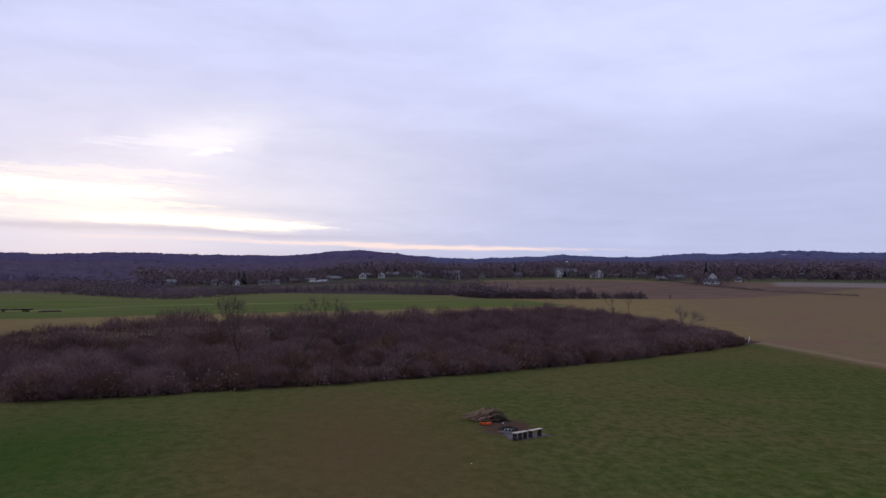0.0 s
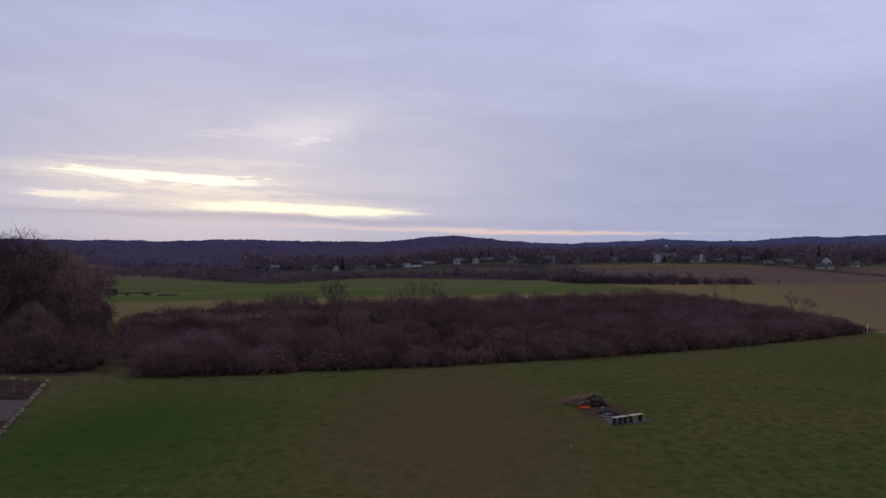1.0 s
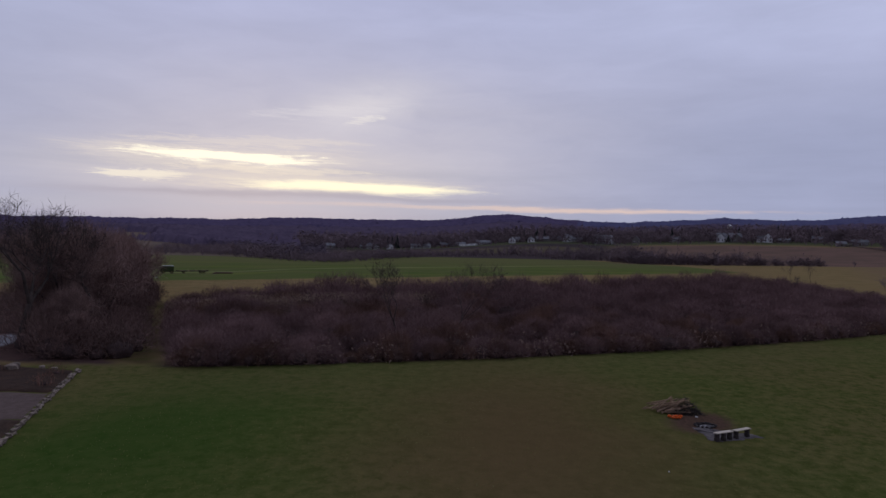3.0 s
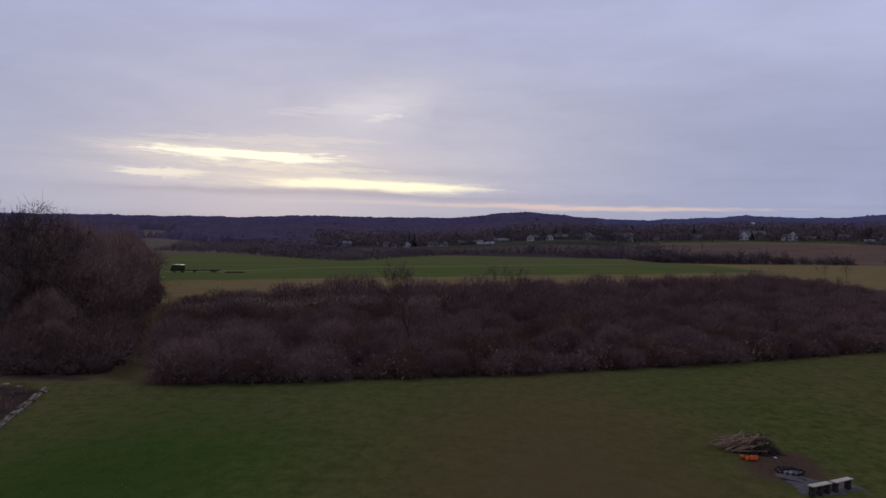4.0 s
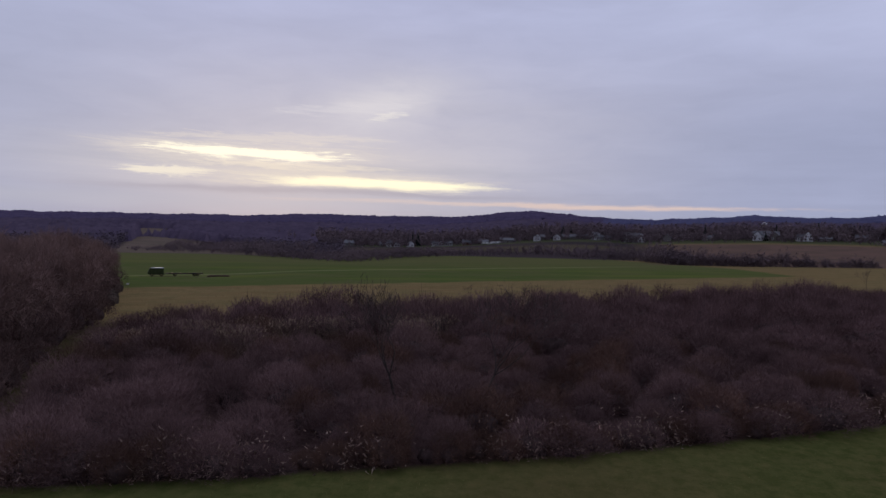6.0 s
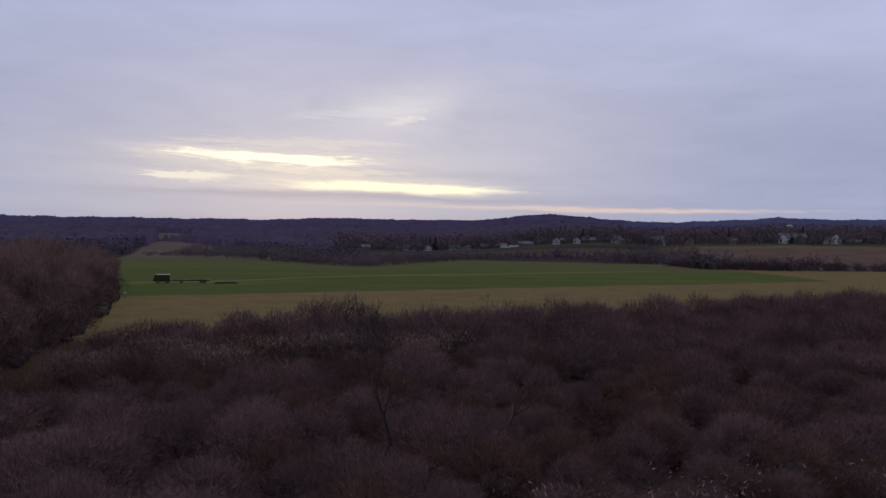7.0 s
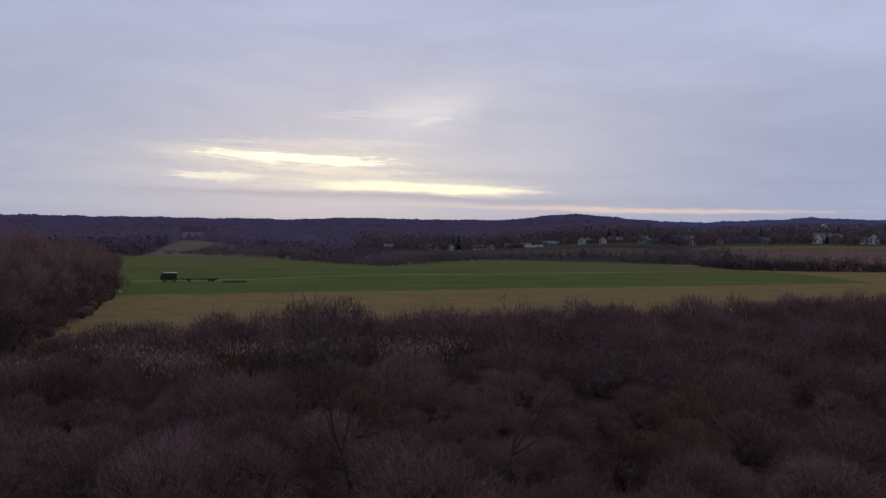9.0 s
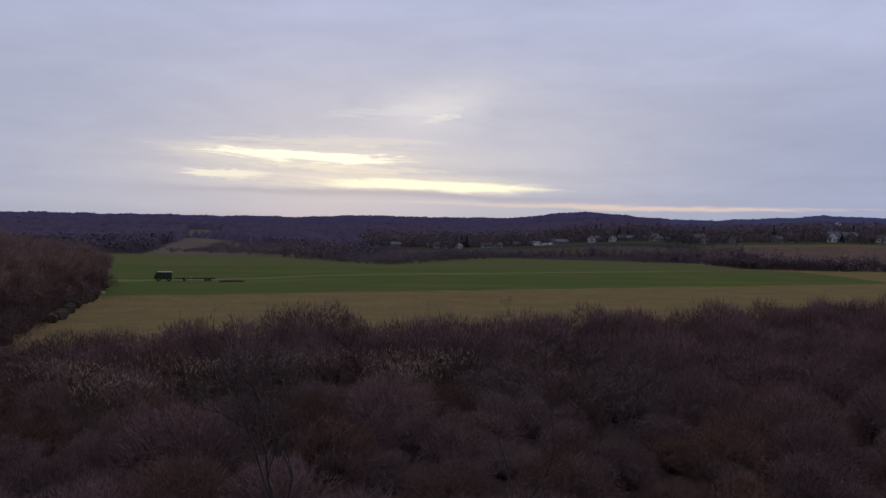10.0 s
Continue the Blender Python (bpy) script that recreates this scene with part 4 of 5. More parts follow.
def canopy(name, az0, az1, r0, r1, step, tall, mat, label, seed):
    """The closed crowns of far woods: an uneven sheet at the height of the trees, torn open over the fields."""
    rng = np.random.default_rng(seed)
    az = np.arange(az0, az1 + step, step)
    r = np.arange(r0, r1, 14.0)
    aa, rr = np.meshgrid(az, r, indexing="ij")
    aa = aa + rng.normal(0, step * 0.25, aa.shape)
    rr = rr + rng.normal(0, 3.5, rr.shape)
    x, y = CX + rr * np.sin(np.radians(aa)), CY + rr * np.cos(np.radians(aa))
    swell = np.array([noise.noise((a * 0.012, b * 0.012, 2.0)) for a, b in zip(x.ravel(), y.ravel())]).reshape(x.shape)
    z = land(x, y) + tall * (0.92 + 0.22 * swell) + rng.normal(0, tall * 0.16, x.shape)
    shut = np.array([not (on_wedge(a, b) or (8.5 < a < 14 and abs(b - 1780) < 60)) for a, b in zip(aa.ravel(), rr.ravel())]).reshape(x.shape)
    shut[:, 0] = shut[0, :] = shut[-1, :] = False
    z = np.where(shut, z, land(x, y) - 0.6)
    n, m = x.shape
    i, j = np.meshgrid(np.arange(n - 1), np.arange(m - 1), indexing="ij")
    k = (i * m + j).ravel()
    q = np.stack([k, k + 1, k + m + 1, k + m], 1)
    keep = shut.ravel()[q].any(axis=1)
    q = q[keep]
    tris = np.concatenate([q[:, [0, 2, 1]], q[:, [0, 3, 2]]])
    tagged(new(name, array_mesh(name, np.stack([x, y, z], -1).reshape(-1, 3), tris, mat)), label, "woods", kind="stuff")


def on_wedge(az, r):
    """The open hillside fields on the far left."""
    return (-29.3 + 2.1 * (r - 430) / 330 < az < -17 and r < 785 - 32 * max(az + 27.0, 0.0)) or (-27.4 < az < -25.0 and 780 < r < 950)


def make_woods():
    rng = np.random.default_rng(31)
    shapes = [brush_tree(rng, 74, w) for w in (0.34, 0.42, 0.52, 0.38)]
    light = [brush_tree(rng, 20, w, 2.0) for w in (0.38, 0.48)]
    hedge_shapes = [brush_tree(rng, 150, w, 0.55) for w in (0.42, 0.5, 0.6)]
    items = []
    # the belt beyond the wheat
    belt = [(-460, 430), (-230, 418), (-170, 417), (-70, 384), (-34, 456), (34, 549), (66, 508), (92, 455), (98, 480), (72, 560), (30, 600), (-50, 560), (-120, 520), (-240, 600), (-500, 600)]
    x, y = scattered(belt, 6.0, rng, 0.8)
    for a, b in zip(x, y):
        full = float(smooth(a + (b - 415) * 0.35, -215, -95))
        if rng.random() > 0.45 + 0.55 * full or (full < 0.05 and b > 460):
            continue
        if -30 < a < 30 and rng.random() < 0.2:
            continue
        h = (rng.uniform(1.8, 4.0) * (1 - full) + rng.uniform(5.0, 10.0) * full) if a < -115 else (rng.uniform(3.5, 6.5) if a < 30 else rng.uniform(4.5, 9.0))
        v, t = hedge_shapes[rng.integers(3)] if a < -40 else shapes[rng.integers(4)]
        items.append((v, t, a, b, on_land(a, b), rng.uniform(0, 6.28), h * (rng.uniform(1.3, 1.9) if a < -40 else rng.uniform(0.9, 1.3)), h))
    # the thin hedge in front of the ploughland
    line = [(92.0, 452.0), (102.0, 402.0), (133.0, 404.0), (182.0, 424.0), (216.0, 434.0)]
    for (ax, ay), (bx, by) in zip(line, line[1:]):
        for k in range(int(math.hypot(bx - ax, by - ay) / 0.7)):
            f = k * 0.7 / math.hypot(bx - ax, by - ay)
            px, py = ax + (bx - ax) * f + rng.normal(0, 1.2), ay + (by - ay) * f + rng.uniform(0, 6)
            tall = (rng.uniform(3.5, 7.0) + 5.0 * max(0.0, math.sin(px * 0.13) * 0.3 + rng.normal(0.0, 0.5))) * (1 - 0.4 * float(smooth(px, 150, 220)))
            v, t = hedge_shapes[rng.integers(3)]
            items.append((v, t, px, py, on_land(px, py), rng.uniform(0, 6.28), max(tall, 3.2) * rng.uniform(0.9, 1.3), tall))
            v, t = shapes[rng.integers(4)]
            items.append((v, t, px + rng.normal(0, 1), py - 1, on_land(px, py), rng.uniform(0, 6.28), rng.uniform(3.0, 4.5), rng.uniform(1.2, 2.2)))
    for k in range(90):
        px = 94 + 50 * k / 90
        py, h = 409 + rng.normal(0, 3), rng.uniform(4, 8.5)
        items.append((*shapes[rng.integers(4)], px, py, on_land(px, py), rng.uniform(0, 6.28), h * 1.2, h))
    # the brake of tall brush between the bank and the ploughland
    for _ in range(330):
        az, r = rng.uniform(7.0, 15.5), rng.uniform(436, 640)
        if rng.random() < 0.35 * (az < 9.5) + 0.5 * (r > 560):
            continue
        px, py = CX + r * math.sin(radians(az)), CY + r * math.cos(radians(az))
        h = rng.uniform(3.5, 8.0)
        items.append((*hedge_shapes[rng.integers(3)], px, py, on_land(px, py), rng.uniform(0, 6.28), h * rng.uniform(0.9, 1.3), h))
    # the low hedge along the far side of the stubble
    turns = [(28.7, 690.0), (32.8, 625.0), (36.6, 590.0), (43.0, 560.0)]
    for (a0, r0), (a1, r1) in zip(turns, turns[1:]):
        for k in range(40):
            az, r = a0 + (a1 - a0) * k / 40, r0 + (r1 - r0) * k / 40 + rng.normal(0, 1.5)
            px, py = CX + r * math.sin(radians(az)), CY + r * math.cos(radians(az))
            v, t = shapes[rng.integers(4)]
            items.append((v, t, px, py, on_land(px, py), rng.uniform(0, 6.28), rng.uniform(4, 6), rng.uniform(1.2, 3.0)))
    v, t = shapes[2]
    items.append((v, t, 231.0, 431.0, 0.3, 1.0, 5.0, 4.2)), items.append((v, t, 205.0, 430.0, 0.3, 2.0, 9.0, 6.5)), items.append((shapes[1][0], shapes[1][1], 203.0, 431.0, 0.3, 2.4, 9.0, 6.0))
    tagged(new("tree_belt", joined("tree_belt", items, WOODS)), "belt of bare grey-brown trees beyond the wheat field", "woods", kind="stuff")
    # trees among and behind the houses
    items = []
    for _ in range(2900):
        az, r = rng.uniform(-14, 48), rng.uniform(690, 930)
        if r < 742 and rng.random() < (0.6 if az > 10 else 0.85):
            continue
        a, b = CX + r * math.sin(radians(az)), CY + r * math.cos(radians(az))
        if any(math.hypot(a - hx, b - hy) < 11 for hx, hy in HOUSE_SPOTS):
            continue
        if any(r < math.hypot(hx - CX, hy - CY) and abs(az - math.degrees(math.atan2(hx - CX, hy - CY))) < 0.4 and rng.random() < 0.7 for hx, hy in HOUSE_SPOTS):
            continue
        h = rng.uniform(11, 20) if r > 750 else rng.uniform(6, 13)
        v, t = shapes[rng.integers(4)]
        items.append((v, t, a, b, on_land(a, b), rng.uniform(0, 6.28), h * rng.uniform(0.9, 1.35), h))
    for hx, hy in HOUSE_SPOTS:
        d = math.hypot(hx - CX, hy - CY)
        if d > 900:
            continue
        ux, uy = (hx - CX) / d, (hy - CY) / d
        for side in (-1, 1, -1, 1, -1, 0, 0, 0):
            across, ahead = side * rng.uniform(7, 15) + (rng.uniform(-10, 10) if side == 0 else 0), rng.uniform(-16, -8) if side == 0 else rng.uniform(-16, 10)
            a, b = hx + uy * across + ux * ahead, hy - ux * across + uy * ahead
            h = rng.uniform(9, 18) if side else rng.uniform(4, 9)
            v, t = hedge_shapes[rng.integers(3)]
            items.append((v, t, a, b, on_land(a, b), rng.uniform(0, 6.28), h * rng.uniform(0.8, 1.1), h))
    for _ in range(420):
        az, r = rng.uniform(-8, 46), rng.uniform(748, 800)
        if math.sin(az * 1.1) + math.sin(az * 2.7 + 1) + rng.normal(0, 0.5) < 0.1:
            continue
        a, b = CX + r * math.sin(radians(az)), CY + r * math.cos(radians(az))
        h = rng.uniform(11, 18)
        items.append((*hedge_shapes[rng.integers(3)], a, b, on_land(a, b), rng.uniform(0, 6.28), h * rng.uniform(0.75, 1.0), h))
    tagged(new("village_trees", joined("village_trees", items, WOODS)), "bare trees standing among and behind the houses", "trees", kind="stuff")
    # open woodland up to the hills
    items = []
    for _ in range(1000):
        az, r = rng.uniform(-52, -12), rng.uniform(430, 625)
        if on_wedge(az, r):
            continue
        a, b = CX + r * math.sin(radians(az)), CY + r * math.cos(radians(az))
        h = rng.uniform(6, 11)
        items.append((*light[rng.integers(2)], a, b, on_land(a, b), rng.uniform(0, 6.28), h * 1.4, h))
    for _ in range(700):
        az, r = rng.uniform(-13, 54), rng.uniform(850, 930)
        if on_wedge(az, r):
            continue
        a, b = CX + r * math.sin(radians(az)), CY + r * math.cos(radians(az))
        v, t = light[rng.integers(2)]
        h = rng.uniform(9, 15)
        items.append((v, t, a, b, on_land(a, b), rng.uniform(0, 6.28), h * rng.uniform(1.0, 1.4), h))
    tagged(new("valley_woods", joined("valley_woods", items, NEARHILL)), "bare woodland of the valley", "woods", kind="stuff")
    canopy("valley_crowns", -52, -14.0, 600, 930, 0.24, 7.5, HAZED_VALLEYWOOD, "bare purplish-brown crowns of the woods in the valley", 35)
    canopy("valley_crowns", -52, 54, 905, 1420, 0.20, 8.0, HAZED_VALLEYWOOD, "bare purplish-brown crowns of the nearer hillside woods", 32)
    canopy("hazed_hill_woods", -52, 9.5, 1400, 2230, 0.16, 9.0, HAZED_HILLWOOD, "wooded hills on the horizon, tinted dark violet-grey by painted haze", 33)
    canopy("hazed_hill_woods", 8.9, 54, 1400, 2230, 0.16, 9.0, HAZED_BLUEWOOD, "wooded ridges far off on the horizon, tinted blue-grey by painted haze", 34)


# ---- houses ----
def gable(geo, w, d, h, rise):
    """Walls of a house with the ridge along x."""
    k = len(geo.v)
    a, b = w / 2, d / 2
    geo.v += [(-a, -b, -1.5), (a, -b, -1.5), (a, b, -1.5), (-a, b, -1.5), (-a, -b, h), (a, -b, h), (a, b, h), (-a, b, h), (-a, 0, h + rise), (a, 0, h + rise)]
    geo.f += [tuple(k + i for i in f) for f in ((0, 1, 5, 4), (2, 3, 7, 6), (1, 2, 6, 9, 5), (3, 0, 4, 8, 7), (3, 2, 1, 0), (4, 5, 9, 8), (6, 7, 8, 9))]


def roof_geo(w, d, h, rise, over=0.5, thick=0.25):
    geo = Geo()
    a, b = w / 2 + over, d / 2
    drop = rise * over / b
    for s in (-1, 1):
        k = len(geo.v)
        for x in (-a, a):
            geo.v += [(x, 0, h + rise + 0.02), (x, 0, h + rise + 0.02 + thick), (x, s * (b + over), h - drop + 0.02 + thick), (x, s * (b + over), h - drop + 0.02)]
        geo.f += [tuple(k + i for i in f) for f in ((0, 1, 2, 3), (7, 6, 5, 4), (1, 5, 6, 2), (3, 2, 6, 7), (0, 3, 7, 4), (0, 4, 5, 1))]
    return geo


def house(name, x, y, turn, w, d, h, rise, wall_mat, roof_mat, label, windows=4, floors=2, chimney=True, porch=False):
    ob = thing(name, pose(x, y, on_land(x, y), 0, 0, turn), label, "house", "houses of the village")
    geo = Geo()
    gable(geo, w, d, h, rise)
    part("wall", geo, wall_mat, ob)
    roof = part("roof", roof_geo(w, d, h, rise), roof_mat, ob)
    if chimney:
        c = Geo()
        c.box(w * 0.22, -0.5, h + rise * 0.5, w * 0.22 + 0.9, 0.5, h + rise + 1.2)
        part("chimney", c, BRICKRED, roof)
    pane_mesh = trim_mesh = None
    for level in range(floors):
        z0 = 1.0 + level * 2.8
        if z0 + 1.4 > h:
            break
        for face, sign in ((w, -1), (d, 0)):
            count = windows if face == w else 2
            for k in range(count):
                u = (k + 0.5) / count * face - face / 2
                if pane_mesh is None:
                    g = Geo()
                    g.box(-0.55, -0.09, 0, 0.55, 0.0, 1.4)
                    pane_mesh = g.mesh("pane", PANE)
                    g = Geo()
                    for q in ((-0.72, -0.06, -0.15, 0.72, 0.02, 0.0), (-0.72, -0.06, 1.4, 0.72, 0.02, 1.55), (-0.72, -0.06, 0, -0.55, 0.02, 1.4), (0.55, -0.06, 0, 0.72, 0.02, 1.4)):
                        g.box(*q)
                    trim_mesh = g.mesh("window", SIDING)
                sides = ((u, -d / 2, 0),) if sign else ((w / 2, u, 90), (-w / 2, u, -90))
                for px, py, spin in sides:
                    win = part("window", trim_mesh, None, ob)
                    win.matrix_local = pose(px, py, z0, 0, 0, spin)
                    part("pane", pane_mesh, None, win)
    g = Geo()
    g.box(-0.5, -d / 2 - 0.08, 0.05, 0.5, -d / 2 + 0.02, 2.1)
    part("door", g, DOORPAINT, ob)
    if porch:
        g = Geo()
        g.box(-w * 0.42, -d / 2 - 2.4, 2.5, w * 0.42, -d / 2 - 0.02, 2.75)
        porch_ob = part("porch_roof", g, SHINGLE_PALE, ob)
        for k in range(4):
            g = Geo()
            px = -w * 0.4 + k * w * 0.8 / 3
            g.box(px - 0.1, -d / 2 - 2.3, -0.5, px + 0.1, -d / 2 - 2.1, 2.5)
            part("post", g, PAINTWHITE, porch_ob)
    return ob


def facing(x, y, extra=0.0):
    return -math.degrees(math.atan2(x - CX, y - CY)) + extra


# bearing, distance, turn, width, depth, eaves, rise, wall and roof
VALLEY = [(-11.5, 720, 5, 9, 7, 3.0, 2.4, "tp"), (-8.7, 714, 0, 8, 7, 2.6, 2.0, "tp"), (-8.0, 718, 0, 11, 8, 3.2, 3.0, "wd"), (-7.6, 712, 90, 7, 6, 2.8, 2.4, "wd"), (-6.5, 715, 88, 8, 7, 3.4, 2.8, "wd"),
          (-4.5, 728, 10, 7, 6, 2.8, 2.0, "wd"), (-4.0, 733, 85, 6, 6, 2.8, 2.4, "wd"), (-3.4, 726, 5, 8, 6, 2.6, 2.0, "wp")]
ROADSIDE = [(-1.9, 715, 4, 9, 7, 2.8, 2.2, "bd"), (-0.9, 722, -3, 19, 9, 2.6, 2.0, "tp"), (1.4, 716, 6, 15, 8, 2.6, 2.2, "tp"), (3.8, 725, 88, 9, 7, 3.8, 3.0, "wd"), (4.4, 738, 4, 9, 7, 3.0, 2.2, "tp"),
            (5.4, 725, 84, 8, 7, 3.2, 2.8, "wd"), (6.3, 736, -4, 13, 8, 2.8, 2.4, "tp"), (7.3, 738, 6, 14, 8, 2.8, 2.4, "td"), (8.4, 730, 38, 8, 7, 4.2, 3.4, "wp"), (9.2, 725, 0, 10, 8, 3.0, 2.4, "td")]
HILLTOP = [(11.3, 726, 3, 17, 9, 5.6, 3.8, "wp"), (11.95, 722, 93, 9, 7, 5.6, 3.8, "wd"), (11.5, 716, 90, 7, 5, 2.8, 2.4, "wd"), (10.6, 715, 88, 6, 5, 2.6, 2.2, "wd"), (13.9, 735, 85, 8, 7, 3.6, 3.4, "td"), (16.9, 742, 5, 10, 8, 3.2, 2.6, "td"),
           (20.9, 738, 4, 23, 9, 5.0, 3.6, "wp"), (20.3, 731, 94, 8, 7, 5.0, 3.4, "wd"), (21.5, 731, 92, 8, 8, 4.6, 3.0, "td"), (23.7, 735, 90, 9, 8, 5.2, 3.4, "wd"), (23.2, 738, 5, 8, 7, 3.6, 2.4, "wd")]
EAST = [(24.8, 735, 0, 10, 6, 2.4, 1.6, "tp"), (27.0, 745, 5, 10, 8, 3.4, 2.6, "td"), (28.1, 900, 0, 17, 8, 3.0, 2.6, "wp"), (28.6, 690, 12, 8, 7, 2.0, 2.2, "tp"), (29.8, 702, 0, 13, 8, 3.0, 2.2, "tp"),
        (32.6, 664, 92, 9, 8, 5.8, 4.0, "wd"), (32.5, 658, 2, 14, 6, 2.6, 1.8, "wd"), (34.4, 690, 0, 6, 5, 2.4, 1.8, "wd"), (37.0, 830, 4, 14, 8, 3.2, 2.4, "wd"), (38.8, 850, -6, 16, 9, 3.0, 2.2, "td")]
FAROFF = [(-15.2, 820, 4, 11, 8, 3.4, 2.8, "tp"), (-17.2, 1005, 3, 13, 9, 4.6, 3.2, "wd"), (-16.6, 1000, 92, 9, 8, 4.0, 3.0, "tp"), (-38.5, 1585, 5, 16, 10, 5.5, 3.5, "wp"), (-35.6, 1600, 90, 14, 10, 6.0, 4.0, "wp"), (-34.6, 1598, 0, 14, 10, 5.0, 3.5, "tp"), (-33.0, 1598, 90, 12, 9, 6.0, 3.5, "wp")]


def spot(az, r):
    return CX + r * math.sin(radians(az)), CY + r * math.cos(radians(az))


HOUSE_SPOTS = [spot(row[0], row[1]) for cluster in (VALLEY, ROADSIDE, HILLTOP, EAST, FAROFF) for row in cluster]


def make_houses():
    walls = {"w": (SIDING, "white-sided"), "t": (SIDING_TAN, "beige-sided"), "b": (BRICKRED, "red-brick")}
    for az, r, turn, w, d, h, rise, code in VALLEY + ROADSIDE + HILLTOP + EAST + FAROFF:
        x, y = spot(az, r)
        mat, word = walls[code[0]]
        floors = 2 if h > 4.5 else 1
        text = f"{word} {'two-storey' if floors == 2 else 'single-storey'} house with a {'pale' if code[1] == 'p' else 'dark grey'} gabled roof"
        house("house", x, y, facing(x, y, turn), w, d, h, rise, mat, SHINGLE_PALE if code[1] == "p" else SHINGLE, text, max(2, int(w / 3.2)), floors, w > 8.5, w > 15 and floors == 2)
    # a barn with a pale roof on the far hillside
    x, y = 955.0, 1300.0
    barn = thing("barn", pose(x, y, on_land(x, y) + 1, 0, 0, facing(x, y, 12)), "far barn with a pale metal roof on the hillside", "barn")
    g = Geo()
    gable(g, 17, 11, 5, 4)
    g.box(-8.5, -5.5, -10, 8.5, 5.5, -1.4)
    part("wall", g, SIDING_TAN, barn)
    part("roof", roof_geo(17, 11, 5, 4), ROOFTIN, barn)
    # a silo with a white dome behind the trees
    x, y = 342.0, 930.0
    silo = thing("silo", pose(x, y, on_land(x, y)), "tall silo with a white dome", "silo")
    g = Geo()
    g.spike((0, 0, -2), (0, 0, 14), 3.0, 3.0, 20)
    part("barrel", g, SIDING_TAN, silo, even=True)
    g = Geo()
    for k in range(5):
        a, b = k * math.pi / 10, (k + 1) * math.pi / 10
        g.spike((0, 0, 14 + 3.1 * math.sin(a)), (0, 0, 14 + 3.1 * math.sin(b)), 3.1 * math.cos(a), 3.1 * math.cos(b) if k < 4 else 0.0, 20)
    part("dome", g, PAINTWHITE, silo, even=True)


make_houses()
make_woods()


def make_van(az, r, turn, first=None):
    """A pale van parked in the valley."""
    x, y = spot(az, r)
    m = pose(x, y, on_land(x, y), 0, 0, facing(x, y, turn))
    if first:
        return copy_thing(first, m)
    van = thing("parked_van", m, "white van parked on a yard in the village", "van", "parked vans")
    g = Geo()
    g.prism([(-2.4, -0.95), (1.6, -0.95), (1.6, 0.95), (-2.4, 0.95)], 0.45, 2.3)
    g.prism([(1.6, -0.92), (2.5, -0.85), (2.5, 0.85), (1.6, 0.92)], 0.45, 1.35)
    part("body", g, PAINTWHITE, van, "", 0.05)
    g = Geo()
    g.box(1.601, -0.8, 1.4, 1.66, 0.8, 2.1)
    g.box(0.4, -0.975, 1.35, 1.4, -0.951, 2.0)
    part("windscreen", g, PANE, van)
    for wx in (-1.6, 1.6):
        for wy in (-0.88, 0.88):
            wheel_thing(van, wx, wy, 0.36, 0.24)
    return van


def make_vans():
    first = None
    for az, r, turn in ((-0.2, 702, 20), (0.1, 698, 85), (0.35, 706, 10), (0.6, 700, 70), (0.75, 707, 0), (-0.5, 708, 50), (-8.3, 706, 10), (12.2, 712, 80)):
        made = make_van(az, r, turn, first)
        first = first or made


def make_fir(x, y, h, wide, first=None):
    z = on_land(x, y)
    if first:
        return copy_thing(first, pose(x, y, z, 0, 0, x * 37 % 360) @ Matrix.Diagonal((wide / 9, wide / 9, h / 13, 1)))
    rng = np.random.default_rng(41)
    fir = thing("fir_tree", pose(x, y, z) @ Matrix.Diagonal((wide, wide, h, 1)), "dark green conifer standing near the houses", "fir tree", "conifers of the village")
    g = Geo()
    g.spike((0, 0, -0.05), (0, 0, 0.9), 0.045, 0.01, 6)
    part("trunk", g, BARK, fir)
    g = Geo()
    for k in range(9):
        z0, r = 0.10 + k * 0.098, 0.5 * (1 - k / 9.6)
        for j in range(11):
            a = 6.283 * j / 11 + k + rng.normal(0, 0.1)
            s = r * rng.uniform(0.75, 1.1)
            g.spike((0, 0, z0 + 0.10), (math.cos(a) * s, math.sin(a) * s, z0 - 0.03), 0.11 * (1.2 - k * 0.09), 0.0, 4)
    part("crown", g, NEEDLES, fir)
    return fir


first_fir = None
for fx, fy, fh, fw in ((-80, 752, 13, 9), (-75, 755, 14, 9), (-85, 752, 11, 8), (62, 764, 13, 10), (76, 768, 14, 12), (84, 770, 12, 9), (258, 706, 8, 6), (322, 742, 17, 8), (350, 760, 14, 10), (366, 762, 15, 10), (340, 755, 13, 9), (398, 668, 17, 8), (286, 752, 15, 8), (216, 752, 15, 8), (470, 700, 12, 11), (484, 706, 13, 10), (448, 690, 10, 10), (-205, 830, 12, 7), (376, 770, 15, 10), (388, 776, 13, 9)):
    made_fir = make_fir(fx, fy, fh, fw, first_fir)
    first_fir = first_fir or made_fir


